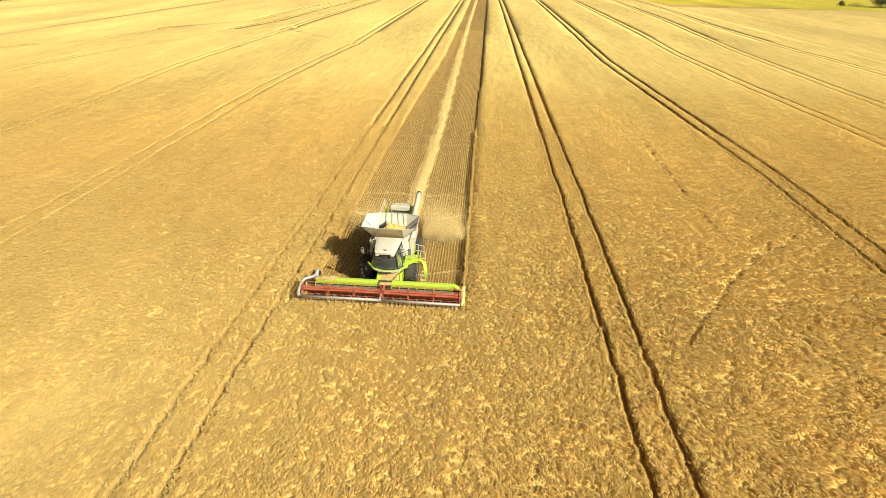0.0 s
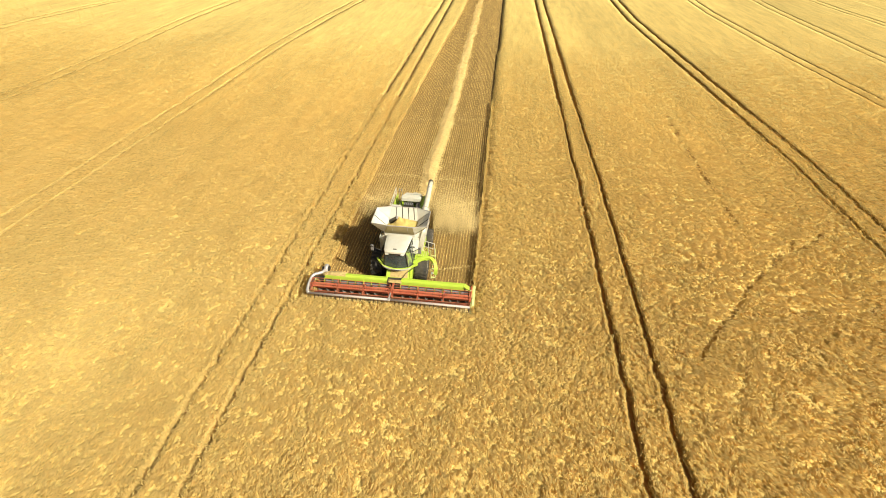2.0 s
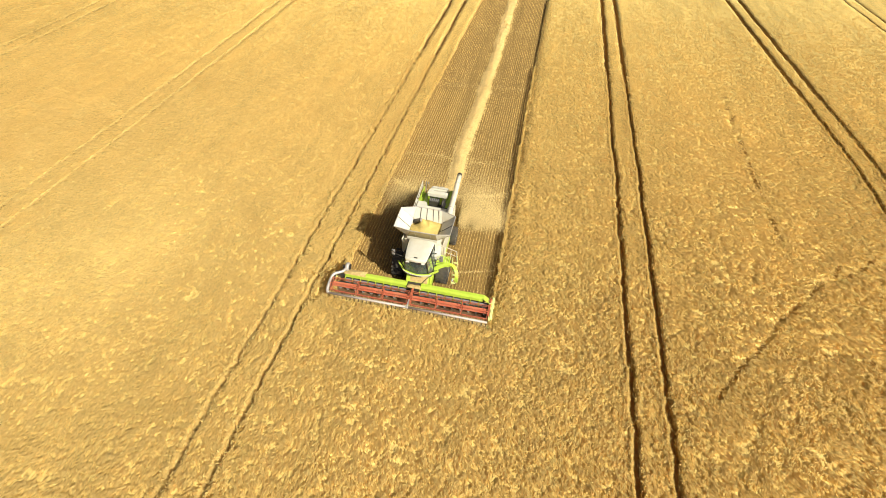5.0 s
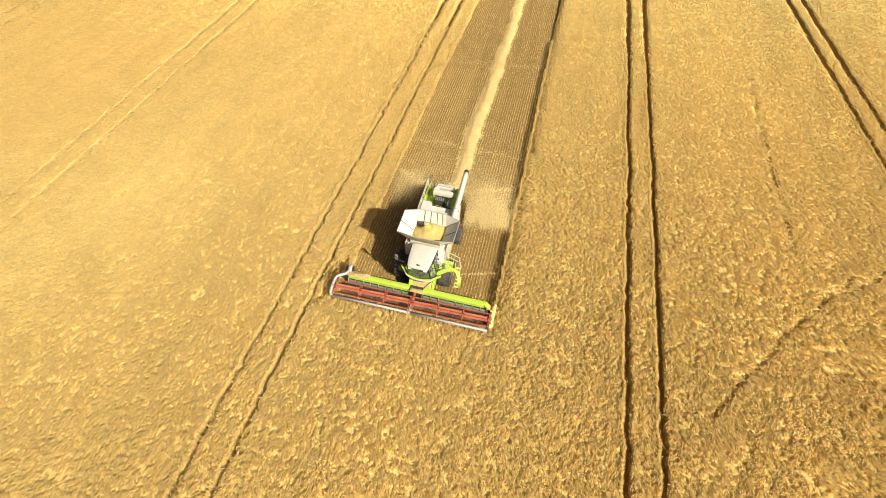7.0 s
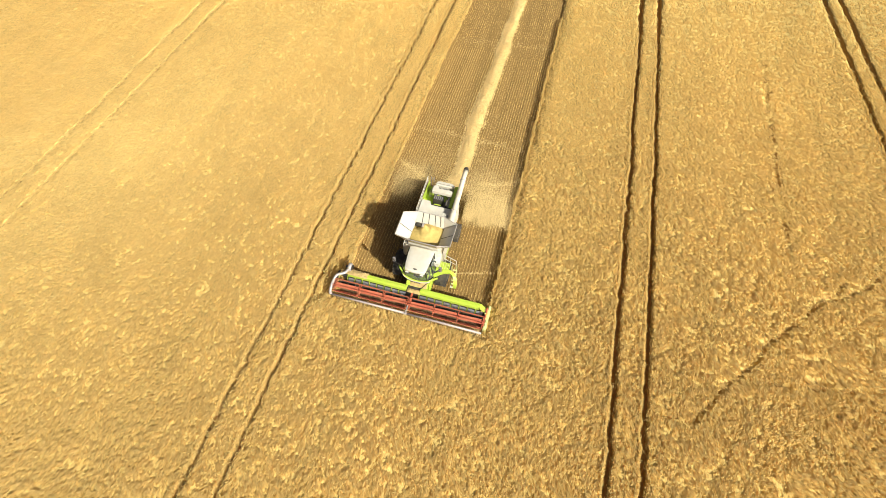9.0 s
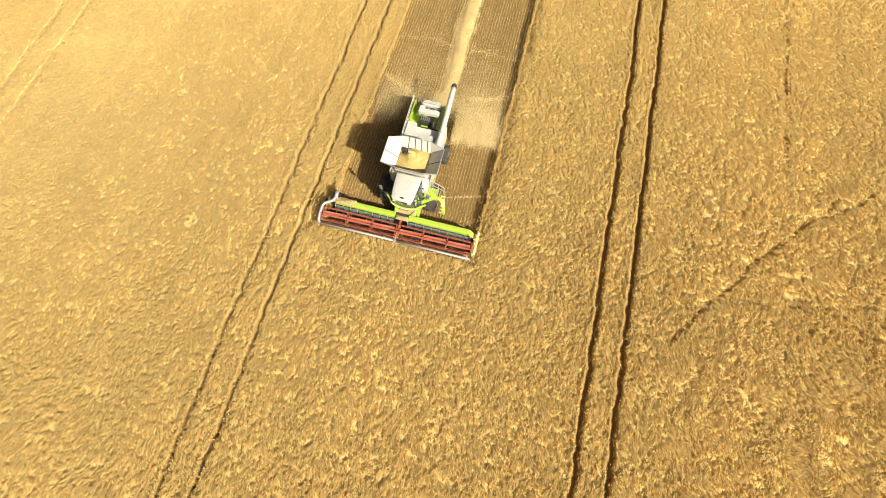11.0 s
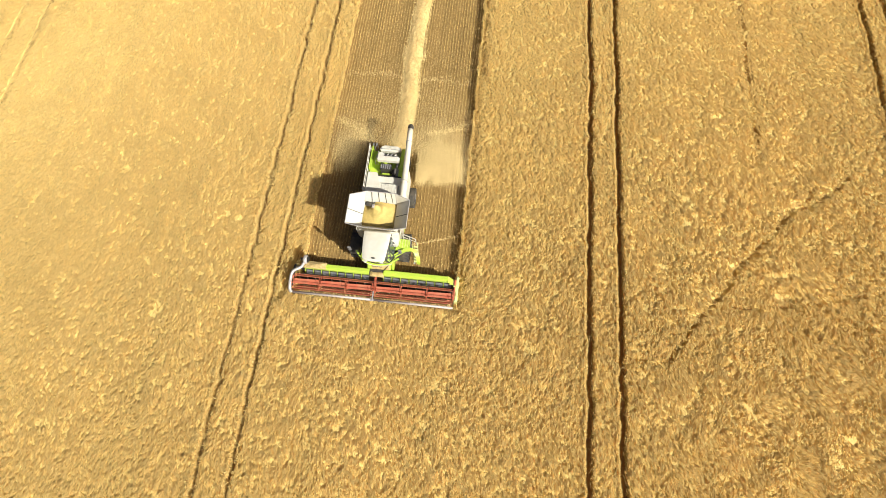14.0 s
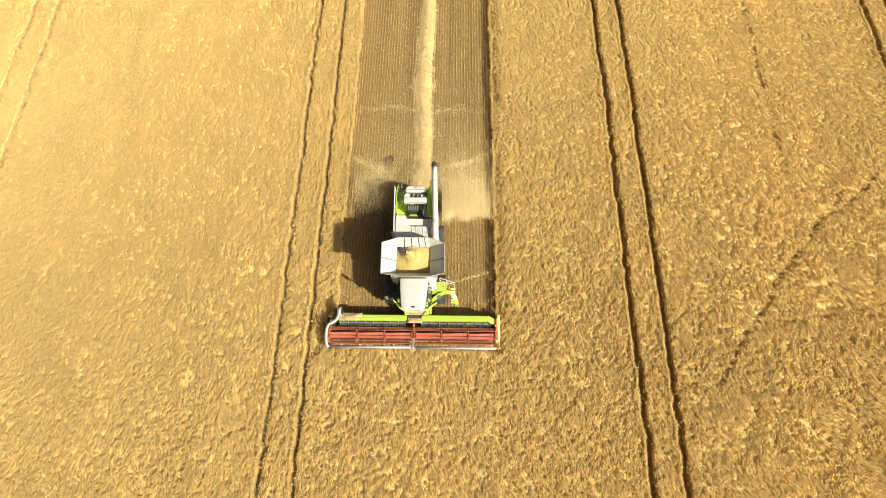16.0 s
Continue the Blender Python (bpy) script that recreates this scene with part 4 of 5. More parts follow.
gate = part("platform_gate", tube(rounded([(1.78, 3.98, 2.2), (1.78, 3.98, 2.98), (1.86, 3.98, 3.06), (2.52, 3.78, 3.06), (2.62, 3.74, 2.98), (2.62, 3.74, 2.2)], 3), 0.028, 8), M_WHITE, harvester, "white tubular gate")
part("gate_bar", tube([(1.78, 3.98, 2.62), (2.62, 3.74, 2.62)], 0.022, 6), M_WHITE, gate)
part("gate_bar", tube([(2.20, 3.86, 2.2), (2.20, 3.86, 3.05)], 0.022, 6), M_WHITE, gate)
ladder = part("ladder", tube(rounded([(2.70, 3.70, 2.70), (2.72, 3.60, 2.1), (2.76, 3.30, 1.2), (2.76, 3.20, 0.55)], 4), 0.025, 6), M_YELLOW, harvester, "yellow access ladder")
part("ladder_side", tube(rounded([(2.40, 3.50, 2.70), (2.42, 3.40, 2.1), (2.48, 3.10, 1.2), (2.48, 3.00, 0.55)], 4), 0.025, 6), M_YELLOW, ladder)
for k in range(6):
    z = 0.65 + k * 0.30
    y = 2.86 + 0.17 * k * 0.6
    part("rung", box(2.46, 2.76, y + 0.20 - 0.06, y + 0.26, z, z + 0.03, 0.008), M_YELLOW, ladder)
for x, y in ((1.42, 3.2), (1.86, 3.2)):
    part("hand_rail", tube(rounded([(x, y + 0.05, 2.15), (x - 0.02, y, 2.65), (x + 0.10, y + 0.04, 2.78), (x + 0.30, y + 0.30, 2.78), (x + 0.32, y + 0.36, 2.2)], 4), 0.018, 6), M_GREEN, platform)
part("foot_light", box(2.52, 2.64, 2.66, 2.76, 1.22, 1.40, 0.03), M_LAMP, fender)

# unloading auger folded back along the body
auger = part("unloading_auger", tube(rounded([(1.42, 5.7, 2.55), (1.44, 6.0, 3.05), (1.44, 6.5, 3.34), (1.42, 7.2, 3.40), (1.36, 9.5, 3.42), (1.29, 11.65, 3.44)], 5), [0.30] * 6 + [0.27] * 5 + [0.225] * 5 + [0.20] * 5 + [0.185] * 5, 18), M_CREAM, harvester, "dusty cream unloading auger tube", smooth=True)
part("spout", tube(rounded([(1.29, 11.62, 3.44), (1.285, 11.80, 3.43), (1.28, 11.92, 3.33), (1.28, 11.96, 3.12)], 4), 0.195, 16, hollow=True), M_DARK, auger, "dark rubber spout")
part("clamp_ring", tube([(1.325, 10.6, 3.43), (1.324, 10.64, 3.43)], 0.215, 18), M_SILVER, auger)
part("clamp_ring", tube([(1.405, 7.6, 3.405), (1.404, 7.65, 3.405)], 0.245, 18), M_SILVER, auger)
part("auger_cradle", prism([(8.30, 2.75), (8.55, 2.75), (8.50, 3.22), (8.35, 3.22)], 1.14, 1.55, "x", 0.015), M_GREEN, harvester)

# engine deck behind the tank
deck = part("engine_deck", box(-1.22, 1.08, 8.12, 10.40, 2.10, 2.28, 0.02), M_GREEN, harvester, "lime green engine deck")
ribbed = part("deck_cover", prism([(6.42, 3.02), (7.45, 3.12), (7.45, 3.18), (6.42, 3.30)], -0.68, 1.00, "x", 0.015), M_WHITE, harvester, "white ribbed cover")
for k in range(7):
    x = -0.55 + k * 0.235
    part("cover_rib", prism([(6.45, 3.29), (7.42, 3.175), (7.42, 3.205), (6.45, 3.32)], x, x + 0.045, "x", 0.006), M_WHITE, ribbed)
part("cover_foot", box(-1.20, 1.05, 6.0, 7.44, 2.94, 3.04, 0.01), M_SKY_STEEL, ribbed)
part("air_intake_cover", prism([(-1.16, 6.60), (-0.16, 6.60), (-0.16, 7.30), (-0.52, 8.22), (-1.16, 8.22)], 2.90, 3.24, "z", 0.04), M_WHITE, harvester, "white angular cover")
part("deck_wall", box(0.84, 1.10, 8.15, 10.35, 2.28, 2.95, 0.05), M_GREEN, harvester)
part("deck_step_wall", box(-1.22, 1.05, 8.08, 8.20, 2.25, 2.92, 0.01), M_BLACK, harvester)
radiator = part("radiator_box", box(-0.44, 0.30, 8.62, 9.04, 2.28, 3.0, 0.03), M_DARK, harvester, "dark radiator box")
for k in range(5):
    part("radiator_fin", box(-0.40 + k * 0.145, -0.33 + k * 0.145, 8.66, 9.0, 3.0, 3.02, 0.004), M_GREY, radiator)
for x in (-0.6, 0.75):
    part("beam_post", box(x - 0.05, x + 0.05, 9.2, 9.36, 2.26, 3.06, 0.01), M_GREEN, harvester)
part("rear_beam", box(-0.68, 0.84, 9.10, 9.44, 3.02, 3.40, 0.05), M_WHITE, harvester, "white rounded cross panel")
hood = part("rear_hood", prism([(-0.66, 10.02), (0.84, 10.02), (0.86, 10.20), (0.66, 10.44), (-0.45, 10.46), (-0.64, 10.30)], 2.26, 3.10, "z", 0.10), M_WHITE, harvester, "white rear hood")
part("hood_handle", tube(rounded([(0.05, 10.10, 3.10), (0.15, 10.22, 3.21), (0.40, 10.22, 3.21), (0.5, 10.10, 3.10)], 4), 0.02, 6), M_WHITE, hood)
part("hood_seam", box(-0.60, 0.80, 10.12, 10.15, 3.085, 3.106, 0.004), M_GREY, hood)
pre_cleaner = part("pre_cleaner", tube([(-0.46, 9.56, 2.5), (-0.46, 9.56, 3.22)], 0.17, 16), M_GREY, harvester, "round grey air pre-cleaner")
part("cleaner_cap", tube([(-0.46, 9.56, 3.22), (-0.46, 9.56, 3.28)], 0.20, 16), M_WHITE, pre_cleaner)
for k in range(3):
    part("deck_hose", tube(rounded([(-0.95 + 0.12 * k, 9.3, 2.32), (-0.9 + 0.1 * k, 9.7, 2.62 + 0.1 * k), (-0.8, 10.1, 2.55 + 0.1 * k), (-0.68, 10.2, 2.32)], 4), 0.03, 6), M_SILVER, harvester)
for k in range(4):
    part("deck_hose", tube(rounded([(-0.45 + 0.3 * k, 9.50, 2.5), (-0.40 + 0.28 * k, 9.62, 2.98 + 0.04 * k), (-0.30 + 0.27 * k, 9.84, 2.96), (-0.42 + 0.3 * k, 10.02, 2.7)], 4), 0.045, 8), M_SILVER if k % 2 else M_GREY, harvester, "grey engine hose")
part("charge_air_pipe", tube(rounded([(0.72, 8.5, 2.5), (0.70, 8.9, 2.92), (0.66, 9.6, 2.95), (0.2, 9.80, 2.92), (-0.5, 9.78, 2.85)], 5), 0.07, 10), M_GREY, harvester, "grey charge air pipe")
part("engine_cover", box(-0.36, 0.22, 8.26, 8.56, 2.28, 2.62, 0.05), M_GREEN, harvester, "lime green engine cover")
exhaust = part("exhaust_pipe", tube(rounded([(0.62, 8.35, 2.3), (0.62, 8.35, 2.95), (0.62, 8.45, 3.12), (0.62, 8.62, 3.2)], 4), 0.07, 10), M_DARK, harvester, "dark exhaust pipe")
part("coolant_pipe", tube(rounded([(0.62, 8.7, 2.36), (0.60, 9.1, 2.75), (0.58, 9.15, 2.4)], 4), 0.05, 8), M_GREY, harvester)
part("engine_block", box(0.34, 0.56, 8.24, 8.9, 2.28, 2.60, 0.04), M_DARK, harvester)
part("air_filter", tube([(0.78, 8.25, 2.78), (0.78, 8.75, 2.78)], 0.14, 14), M_GREY, harvester)
rail = part("deck_rail", tube(rounded([(-1.18, 6.95, 2.95), (-1.20, 7.0, 3.50), (-1.22, 7.2, 3.56), (-1.27, 9.9, 3.56), (-1.28, 10.1, 3.50), (-1.28, 10.15, 2.3)], 3), 0.028, 8), M_WHITE, harvester, "white tubular hand rail")
part("rail_bar", tube([(-1.20, 7.0, 3.25), (-1.28, 10.12, 3.25)], 0.02, 6), M_WHITE, rail)
for y in (7.9, 8.9):
    part("rail_post", tube([(-1.23, y, 2.28), (-1.23, y, 3.56)], 0.022, 6), M_WHITE, rail)
for x in (-1.05, -0.85):
    part("ladder_grip", tube(rounded([(x, 10.35, 2.3), (x, 10.38, 3.3), (x, 10.28, 3.45), (x, 10.12, 3.38)], 4), 0.02, 6), M_GREY, rail)
part("spare_drum", tube([(-1.30, 7.05, 2.62), (-1.30, 7.05, 3.02)], 0.13, 14), M_WHITE, harvester, "white extinguisher drum")
part("straw_hood", prism([(9.6, 1.0), (10.4, 0.8), (10.9, 1.1), (10.75, 1.9), (10.5, 2.3), (9.6, 2.2)], -0.85, 1.15, "x", 0.05), M_GREEN, harvester, "lime green straw outlet hood")
for x in (-0.95, 1.20):
    part("chaff_spreader", lathe([(0.05, -0.05), (0.36, -0.05), (0.36, 0.05), (0.05, 0.05)], x, 10.3, 0.85, 20), M_DARK, harvester)

# ---------------------------------------------------------------- the cutting header
header = thing("grain_header", 0.1, 1.2, 0.0, "wide lime green cutting header with red reels and silver air pipe", "header")
part("header_floor", prism([(0.12, 0.10), (0.55, 0.16), (1.75, 0.14), (1.75, 0.22), (0.55, 0.24), (0.12, 0.13)], -5.40, 5.50, "x", 0.0), M_TABLE, header)
part("back_sheet", box(-5.40, 5.50, 1.74, 1.80, 0.14, 0.98, 0.005), M_DARK, header)
for x0, x1, cut in ((-4.72, -0.36, 0.0), (0.58, 5.22, 0.32)):
    beam = part("top_beam", prism([(1.80, 0.80), (1.70, 0.86), (1.71, 1.15), (1.79, 1.23), (2.06, 1.21), (2.10, 0.92)], x0, x1 - cut, "x", 0.03), M_GREEN, header, "lime green top beam")
    if cut:
        part("beam_end", plate([(x1 - cut, 1.66, 1.20), (x1 + 0.28, 1.46, 0.98), (x1 + 0.30, 1.80, 0.98), (x1 - cut, 2.08, 1.20)], 0.06, 0.01), M_GREEN, beam)
    n = 8
    for k in range(n):
        a, c = x0 + (x1 - x0) * k / n, x0 + (x1 - x0) * (k + 1) / n
        part("front_plate", plate([(a + 0.05, 1.42, 0.56), (c - 0.05, 1.42, 0.56), (c - 0.05, 1.68, 0.78), (a + 0.05, 1.68, 0.78)], 0.03, 0.004), M_SKY_STEEL, header)
        part("beam_rib", prism([(1.38, 0.54), (1.44, 0.54), (1.74, 0.92), (1.70, 0.98)], a - 0.02, a + 0.02, "x", 0.006), M_GREEN, header)
part("centre_frame", box(-0.38, 0.60, 1.70, 2.12, 0.90, 1.14, 0.03), M_DARK, header)

# the intake auger with its two spiral flights
drum = part("intake_auger", tube([(-5.30, 1.28, 0.52), (5.40, 1.28, 0.52)], 0.20, 16), M_DARK, header, "dark steel intake auger")
for x0, x1, turn in ((-5.25, -0.55, 1), (5.35, 0.75, -1)):
    b = bmesh.new()
    prev = None
    steps = 150
    for k in range(steps + 1):
        s = k / steps
        a = turn * s * 2 * math.pi * 8.5
        x = x0 + (x1 - x0) * s
        pair = [b.verts.new((x, 1.28 + r * math.cos(a), 0.52 + r * math.sin(a))) for r in (0.19, 0.33)]
        if prev:
            b.faces.new((prev[0], prev[1], pair[1], pair[0]))
        prev = pair
    bmesh.ops.solidify(b, geom=b.faces[:], thickness=0.008)
    part("auger_flight", b, M_SILVER, drum)

# knife bar with fingers
knife = part("knife_bar", box(-5.42, 5.52, 0.06, 0.14, 0.10, 0.13, 0.004), M_DARK, header)
first = part("knife_finger", prism([(-5.36, 0.08), (-5.30, 0.08), (-5.33, -0.07)], 0.105, 0.125, "z", 0.0), M_SILVER, knife)
for k in range(1, 100):
    again(first, k * 0.1085)

# reels
RY, RZ, RR = 0.76, 1.02, 0.50
for x0, x1 in ((-5.26, 0.02), (0.20, 5.32)):
    reel = part("reel", tube([(x0, RY, RZ), (x1, RY, RZ)], 0.10, 14), M_RED, header, "faded red crop reel")
    L3 = (x1 - x0) / 3
    for k in range(6):
        a = radians(60 * k)
        c, s = math.cos(a), math.sin(a)
        part("reel_bat", tube([(x0, RY + RR * c, RZ + RR * s), (x1, RY + RR * c, RZ + RR * s)], 0.018, 8), M_RED, reel)
        for j in range(3 if k in (0, 3, 4, 5) else 0):
            xa, xb = x0 + j * L3 + 0.10, x0 + (j + 1) * L3 - 0.10
            w = 0.06 if k == 4 else 0.13
            p, q = (-s, c)
            part("bat_plate", plate([(xa, RY + (RR - 0.03) * c, RZ + (RR - 0.03) * s), (xb, RY + (RR - 0.03) * c, RZ + (RR - 0.03) * s),
                                     (xb, RY + (RR - 0.05 - w * 0.6) * c + p * w * 0.7, RZ + (RR - 0.05 - w * 0.6) * s + q * w * 0.7),
                                     (xa, RY + (RR - 0.05 - w * 0.6) * c + p * w * 0.7, RZ + (RR - 0.05 - w * 0.6) * s + q * w * 0.7)], 0.012), M_RED, reel)
        b = bmesh.new()
        for t_ in np.arange(x0 + 0.08, x1, 0.155):
            tube([(t_, RY + RR * c, RZ + RR * s), (t_, RY + RR * c + 0.03, RZ + RR * s - 0.20)], 0.007, 4, b)
        tagged(part("reel_tines", b, M_DARK, reel, "thin dark spring tines"), kind="stuff")
    for j in range(3):                               # flat cover over the shaft, one to a section
        xa, xb, up = x0 + j * L3 + 0.06, x0 + (j + 1) * L3 - 0.10, 0.135
        part("shaft_cover", plate([(xa, RY - 0.20, RZ + up - 0.06), (xb, RY - 0.15, RZ + up - 0.05), (xb, RY + 0.17, RZ + up + 0.04), (xa, RY + 0.12, RZ + up + 0.04)], 0.012, 0.004), M_RED, reel)
    for j in range(4):
        x = x0 + j * L3
        spider = part("reel_spider", lathe([(0.02, -0.02), (0.15, -0.02), (0.15, 0.02), (0.02, 0.02)], x, RY, RZ, 14), M_RED, reel)
        for k in range(6):
            a = radians(60 * k)
            d = radians(60 + 60 * k)
            part("spider_arm", plate([(x, RY + 0.08 * math.cos(a) - 0.03 * math.sin(a), RZ + 0.08 * math.sin(a) + 0.03 * math.cos(a)), (x, RY + RR * math.cos(a) - 0.025 * math.sin(a), RZ + RR * math.sin(a) + 0.025 * math.cos(a)),
                                      (x, RY + RR * math.cos(a) + 0.025 * math.sin(a), RZ + RR * math.sin(a) - 0.025 * math.cos(a)), (x, RY + 0.08 * math.cos(a) + 0.03 * math.sin(a), RZ + 0.08 * math.sin(a) - 0.03 * math.cos(a))], 0.025), M_RED, spider)
            part("spider_rim", tube([(x, RY + RR * math.cos(a), RZ + RR * math.sin(a)), (x, RY + RR * math.cos(d), RZ + RR * math.sin(d))], 0.013, 6), M_RED, spider)
part("reel_bearing", box(0.04, 0.18, 0.55, 1.75, 0.96, 1.10, 0.02), M_RED, header, "red middle reel arm")
for x in (-5.36, 5.40):
    part("reel_arm", prism([(0.55, 0.92), (0.85, 0.92), (1.9, 1.02), (1.9, 1.16), (0.80, 1.10), (0.55, 1.08)], x - 0.05, x + 0.05, "x", 0.02), M_RED if x > 0 else M_DARK, header)

# the air pipe before the reel, with its drop nozzles, fed from a blower
pipe = part("air_manifold", tube([(-5.30, 0.02, 0.95), (0.03, 0.02, 0.98)], 0.08, 12), M_MANIFOLD, header, "dull grey air pipe before the reel", smooth=True)
part("air_manifold", tube([(0.18, 0.02, 0.98), (5.40, 0.02, 0.95)], 0.08, 12), M_MANIFOLD, header, "dull grey air pipe before the reel", smooth=True)
part("pipe_joint", tube([(0.01, 0.02, 0.98), (0.20, 0.02, 0.98)], 0.10, 12), M_SILVER, header)
part("joint_stay", box(0.06, 0.15, -0.05, 0.75, 1.02, 1.10, 0.01), M_SILVER, header)
nozzle = part("drop_nozzle", tube(rounded([(-5.20, 0.0, 0.92), (-5.20, -0.03, 0.70), (-5.20, 0.06, 0.45), (-5.20, 0.20, 0.30)], 3), 0.022, 6), M_BLACK, pipe, "black drop nozzle")
for k in range(1, 38):
    if abs(-5.20 + k * 0.285 - 0.1) > 0.12:
        again(nozzle, k * 0.285)
duct = part("air_duct", tube(rounded([(-5.28, 0.0, 0.97), (-5.40, 0.12, 1.03), (-5.44, 0.40, 1.14), (-5.43, 0.95, 1.32), (-5.33, 1.30, 1.42), (-5.05, 1.50, 1.44), (-4.85, 1.66, 1.42), (-4.74, 1.95, 1.40)], 5), 0.105, 14), M_SILVER, header, "silver curved air duct", smooth=True)
blower = part("blower", lathe([(0.06, -0.13), (0.27, -0.12), (0.31, -0.06), (0.31, 0.06), (0.27, 0.12), (0.06, 0.13)], -4.68, 2.20, 1.36, 24), M_SILVER, header, "silver blower housing", smooth=True)
part("intake_screen", lathe([(0.05, -0.03), (0.19, -0.03), (0.22, 0.03), (0.05, 0.03)], -4.52, 2.20, 1.36, 20), M_BLACK, blower)
part("blower_motor", tube([(-4.98, 2.20, 1.36), (-4.80, 2.20, 1.36)], 0.12, 12), M_DARK, blower)
part("blower_foot", box(-4.86, -4.50, 2.02, 2.14, 0.95, 1.20, 0.02), M_DARK, blower)

# dividers at both ends
part("crop_divider", prism([(0.10, 0.12), (0.25, 0.40), (0.8, 0.92), (2.15, 1.02), (2.26, 0.85), (2.2, 0.12)], 5.46, 5.66, "x", 0.05), M_YELLOW, header, "pale yellow-green crop divider")
part("crop_divider", prism([(-0.10, 0.12), (0.05, 0.35), (0.6, 0.80), (1.9, 0.95), (2.0, 0.12)], -5.54, -5.42, "x", 0.03), M_DARK, header, "dark steel crop divider")
part("end_plate", prism([(0.1, 0.12), (0.4, 0.6), (1.2, 0.95), (1.8, 1.0), (1.8, 0.12)], 5.42, 5.49, "x", 0.01), M_YELLOW, header)
part("end_plate", prism([(0.1, 0.12), (0.4, 0.6), (1.2, 0.95), (1.8, 1.0), (1.8, 0.12)], -5.41, -5.36, "x", 0.01), M_YELLOW, header)
part("hydraulic_hose", tube(rounded([(0.60, 2.0, 1.18), (0.9, 2.3, 1.5), (1.25, 2.7, 1.6), (1.35, 3.1, 1.9)], 5), 0.025, 6), M_BLACK, header)
part("warning_lamp", box(5.30, 5.42, 1.40, 1.50, 1.05, 1.17, 0.02), M_YELLOW, header, "yellow marker lamp")

# chaff lying on the machine
pile("chaff_heap", heap(-4.80, -3.25, 1.68, 2.12, 1.20, 0.15, 0.06, 1.0), M_CHAFF, "tan chaff lying thick on the header's beam", "chaff")
pile("chaff_heap", heap(-0.30, 0.62, 1.56, 1.88, 1.12, 0.10, 0.06, 2.0), M_CHAFF, "tan chaff piled on the header's middle frame", "chaff")
b = heap(-0.22, 0.98, 2.08, 3.25, 0.0, 0.06, 0.06, 3.0, 0.9)
for v in b.verts:
    v.co.z += (1.505 + 0.264 * (v.co.y - 2.35)) if v.co.y > 2.35 else 1.505 + 1.2 * (v.co.y - 2.35)
pile("chaff_layer", b, M_CHAFF, "thin tan chaff layer on the feeder house", "chaff")
pile("chaff_heap", heap(5.0, 5.48, 1.55, 1.95, 1.0, 0.10, 0.05, 4.0), M_CHAFF, "tan chaff caught beside the divider", "chaff")


def crop_on_header():
    n = 6000
    x, y = -5.3 + 10.7 * rng.random(n), 0.13 + 0.42 * rng.random(n) ** 1.4
    z = 0.24 + 0.22 * rng.random(n) ** 2 + 0.2 * np.exp(-((x - 0.1) / 0.8) ** 2) * rng.random(n)
    v, f = lying(x, y, z, 0.25 + 0.35 * rng.random(n), 0.035, 0.3, np.pi / 2)
    return tagged(mesh_object("cut_crop", v, [f], M_STRAW), "freshly cut wheat lying on the header table", "wheat", kind="stuff")


crop_on_header()


# ---------------------------------------------------------------- chaff and dust in the air
def dust_material():
    """Flakes of chaff, evenly bright because one fixed normal shades them all."""
    m = bpy.data.materials.new("airborne_chaff")
    m.use_nodes = True
    t = m.node_tree
    t.nodes.remove(t.nodes["Principled BSDF"])
    d, up = t.nodes.new("ShaderNodeBsdfDiffuse"), t.nodes.new("ShaderNodeCombineXYZ")
    d.inputs[0].default_value = (0.77, 0.57, 0.26, 1)
    up.inputs[0].default_value, up.inputs[1].default_value, up.inputs[2].default_value = 0.35, -0.25, 0.9      # fixed upward, leaning to the sun: specks are lit alike, however they tumble
    t.links.new(up.outputs[0], d.inputs["Normal"])
    t.links.new(d.outputs[0], t.nodes["Material Output"].inputs[0])
    return m


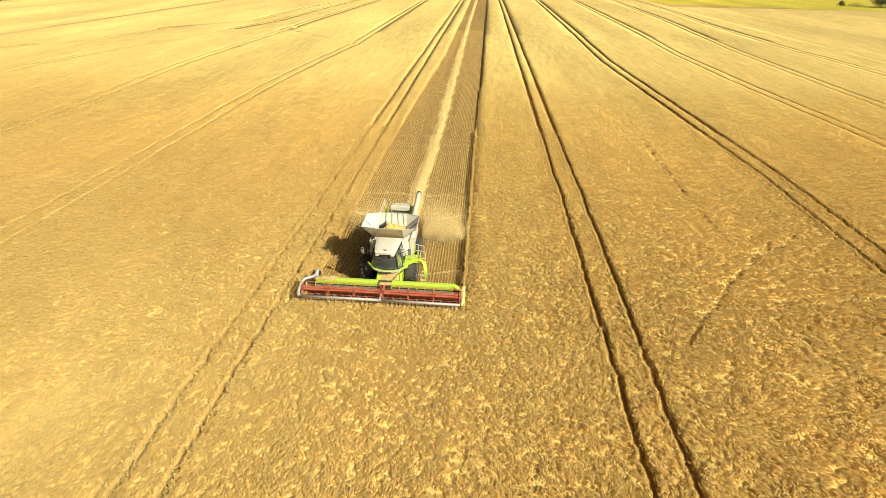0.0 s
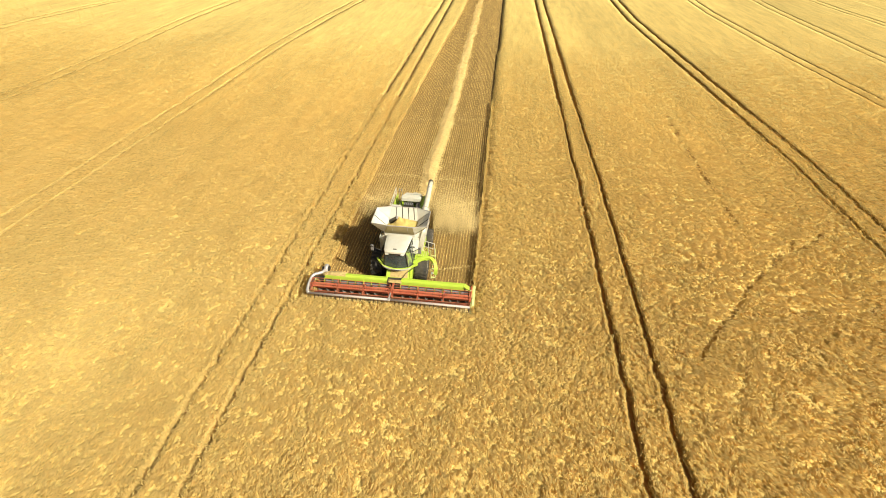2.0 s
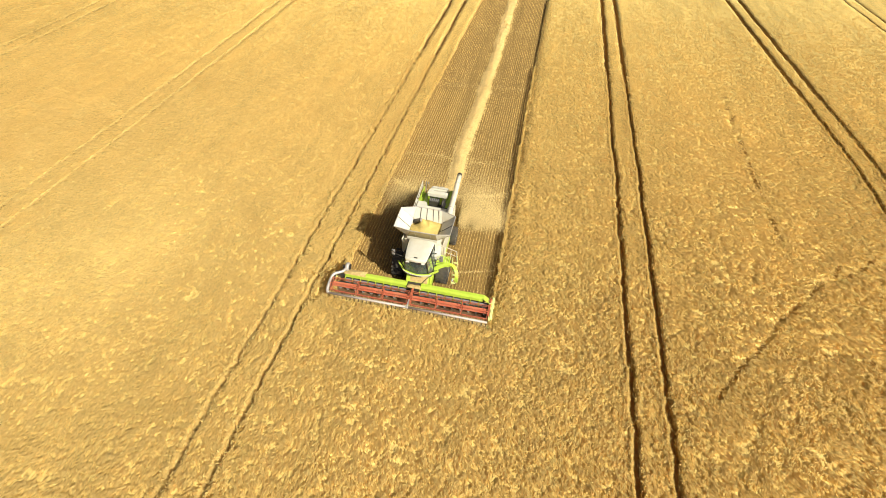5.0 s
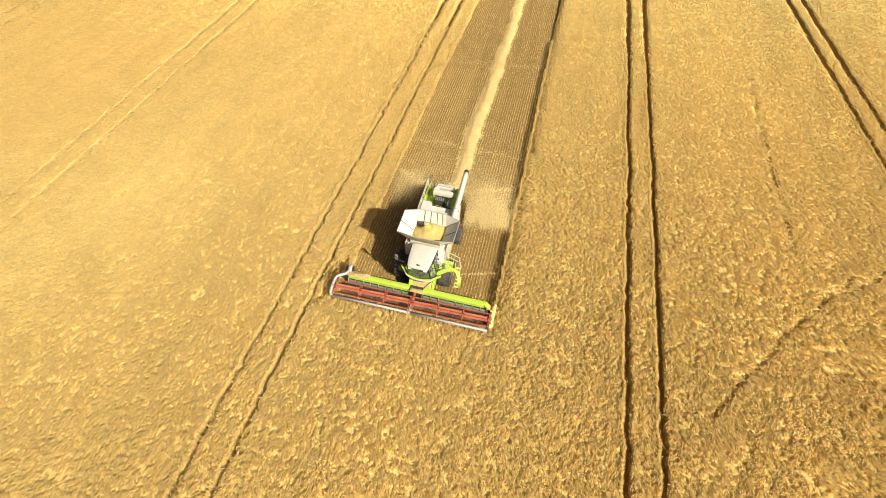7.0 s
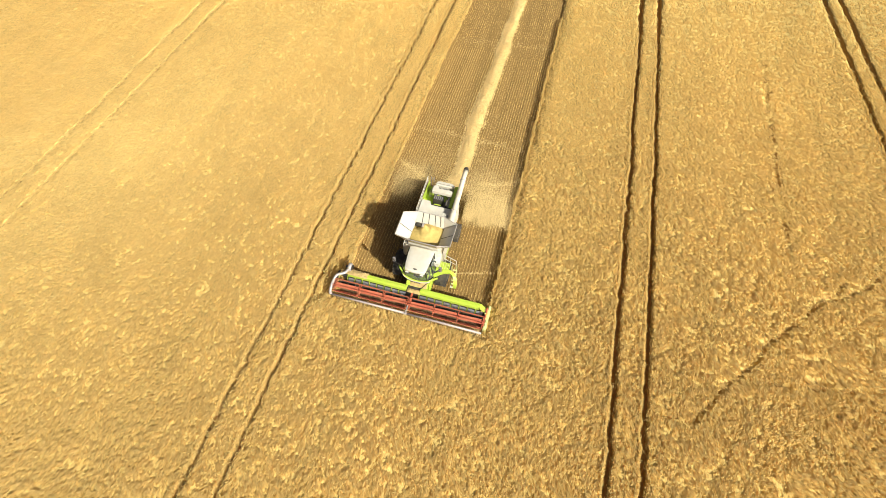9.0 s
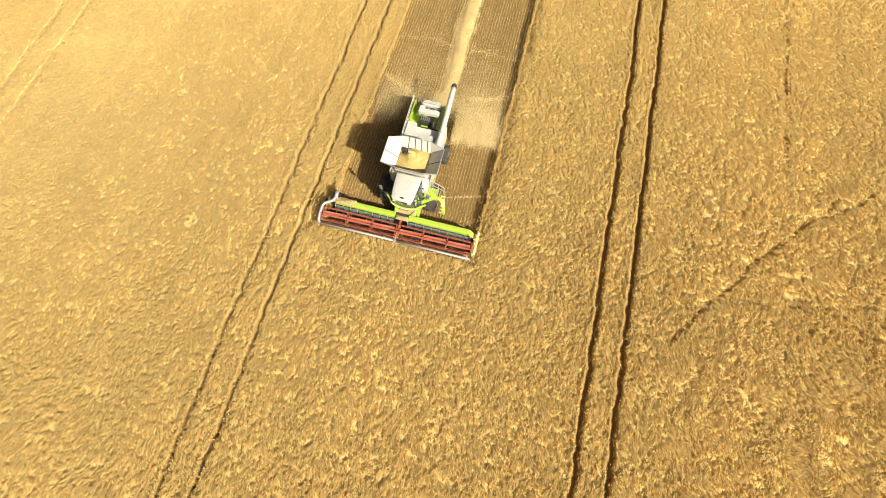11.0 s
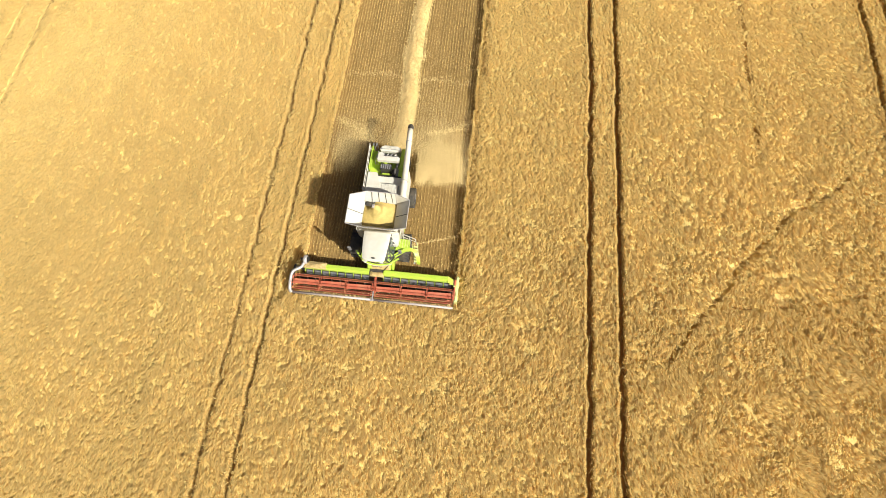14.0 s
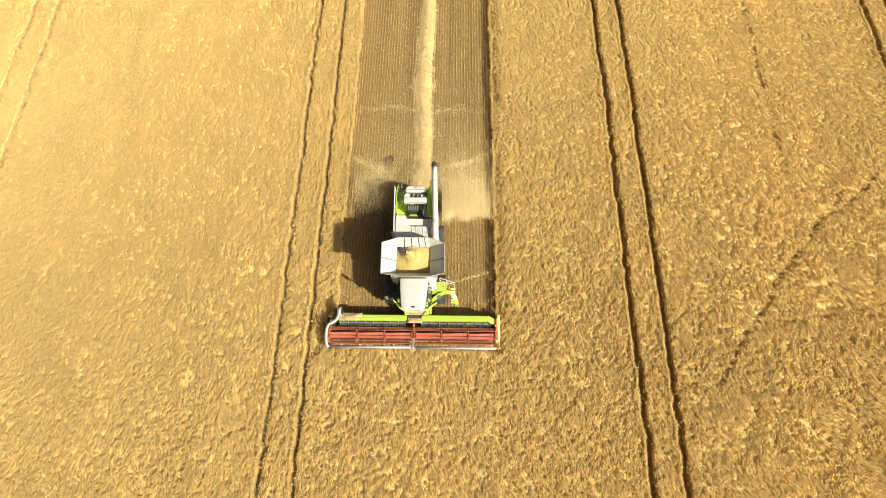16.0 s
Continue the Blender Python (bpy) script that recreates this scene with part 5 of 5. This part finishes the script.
def airborne():
    V, base = [], 0
    # middle, spread, count
    puffs = [((2.5, 9.7, 0.9), (0.7, 0.6, 0.4), 9000), ((3.4, 9.4, 0.7), (0.9, 0.5, 0.35), 13000), ((4.4, 9.9, 0.6), (0.7, 0.7, 0.3), 11000), ((2.6, 11.2, 1.2), (0.9, 1.1, 0.6), 12000), ((3.9, 11.2, 0.9), (1.0, 1.2, 0.5), 14000),
             ((3.2, 13.4, 1.0), (1.5, 1.6, 0.5), 10000), ((-2.3, 11.8, 1.1), (0.9, 0.8, 0.6), 6500), ((-3.6, 11.3, 1.0), (0.8, 0.9, 0.5), 5000), ((-2.0, 14.0, 0.9), (1.6, 1.3, 0.5), 4500),
             ((0.3, 11.9, 0.9), (0.7, 0.6, 0.4), 7000), ((0.8, 17.5, 0.7), (2.8, 2.6, 0.4), 7000), ((-2.6, 9.8, 1.2), (0.8, 0.7, 0.5), 3000), ((0.8, 24.0, 0.6), (3.2, 4.0, 0.4), 4000)]
    for (cx, cy, cz), (sx, sy, sz), n in puffs:
        n = int(n * 6.2)
        c = np.stack([rng.normal(cx, sx, n), rng.normal(cy, sy, n), np.abs(rng.normal(cz, sz, n)) + 0.1], 1)
        c = c[0.6 * value_noise(c[:, 0] + 0.6 * c[:, 2], c[:, 1] + 0.4 * c[:, 2], 0.8) + 0.4 * value_noise(c[:, 0] * 1.5 + 4, c[:, 1] - c[:, 2], 0.35) > 0.75 * rng.random(len(c)) - 0.1]
        c = c[(c[:, 1] > 8.5 + 0.9 * value_noise(c[:, 0], c[:, 2], 0.7) + 0.3 * rng.random(len(c))) & (c[:, 0] > -5.4 + rng.random(len(c))) & (c[:, 0] < 6.0 - 1.2 * rng.random(len(c)))]
        c = c[~((np.abs(c[:, 0] - 0.1) < 1.7) & (c[:, 1] < 11.1))]
        d = rng.normal(0, 1, (len(c), 3, 3))
        d[:, :, 2] *= 0.3
        d *= 0.0122 / np.linalg.norm(d, axis=2, keepdims=True)
        V.append((c[:, None, :] + d).reshape(-1, 3))
    V = np.concatenate(V)
    ob = mesh_object("airborne_chaff", V, [np.arange(len(V)).reshape(-1, 3)], dust_material())
    return tagged(ob, "cloud of tan chaff and dust behind the harvester", "dust", kind="stuff")


airborne()


# ---------------------------------------------------------------- far edge of the field
def meadow():
    xs = np.concatenate([np.linspace(-2400, 60, 20), np.linspace(70, 330, 27), np.linspace(500, 2400, 13)])
    edge = np.interp(xs, [-2400, 60, 96, 104, 140, 180, 200, 320, 2400], [347, 347, 347, 290, 280, 272, 266, 264, 264])
    rows = [edge, edge + 60, edge + 400, np.full(60, 2400.0)]
    v = np.concatenate([np.stack([xs, r, np.full(60, 0.06)], 1) for r in rows])
    i = np.arange(240).reshape(4, 60)
    f = np.stack([i[:-1, :-1].ravel(), i[:-1, 1:].ravel(), i[1:, 1:].ravel(), i[1:, :-1].ravel()], 1)
    return tagged(mesh_object("meadow", v, [f], M_MEADOW), "green meadow beyond the wheat field", "meadow", kind="structure")


meadow()
M_LEAF = material("dark_tree_leaves", (0.055, 0.075, 0.018), 0.7, vary=0.3, scale=0.4, island=0.4)
M_BARK = material("tree_bark", (0.10, 0.075, 0.05), 0.9, vary=0.3, scale=3.0)


def tree(x, y, height, spread, seed):
    r = np.random.default_rng(seed)
    t = thing("tree", x, y, 0, "dark green leafy tree at the field's edge", "tree", "trees at the field's edge")
    b = tube([(x, y, 0), (x + 0.1, y, height * 0.3), (x + 0.3, y, height * 0.75)], [height * 0.035, height * 0.025, height * 0.006], 8)
    for k in range(6):
        a = r.random() * 6.28
        z0 = height * (0.25 + 0.4 * r.random())
        tube([(x + 0.1, y, z0), (x + spread * 0.6 * math.cos(a), y + spread * 0.6 * math.sin(a), z0 + height * 0.25)], [height * 0.012, height * 0.004], 5, b)
    part("trunk", b, M_BARK, t)
    n = 2600
    clump = r.normal(0, 1, (26, 3)) * (spread * 0.42, spread * 0.42, height * 0.22) + (0, 0, height * 0.48)
    c = clump[r.integers(0, 26, n)] + r.normal(0, 1, (n, 3)) * (spread * 0.2, spread * 0.2, height * 0.09)
    c[:, 2] = np.where(c[:, 2] < height * 0.06, height * (0.06 + 0.5 * r.random(n)), c[:, 2])
    d = r.normal(0, 1, (n, 4, 3))
    d *= (0.035 * height) / np.linalg.norm(d, axis=2, keepdims=True)
    v = (c[:, None, :] + d).reshape(-1, 3)
    mesh_object("crown", v, [np.arange(n)[:, None] * 4 + np.array([[0, 1, 2]]), np.arange(n)[:, None] * 4 + np.array([[0, 2, 3]])], M_LEAF, t)
    return t


for k, (x, y, h, s) in enumerate(((205, 298, 3.2, 1.6), (212, 296, 2.0, 4), (224, 294, 7, 7), (231, 293, 9, 7), (240, 292, 8, 7), (252, 290, 9, 8), (-232, 212, 4.5, 6), (-226, 217, 4, 5))):
    tree(x, y, h, s, 50 + k)
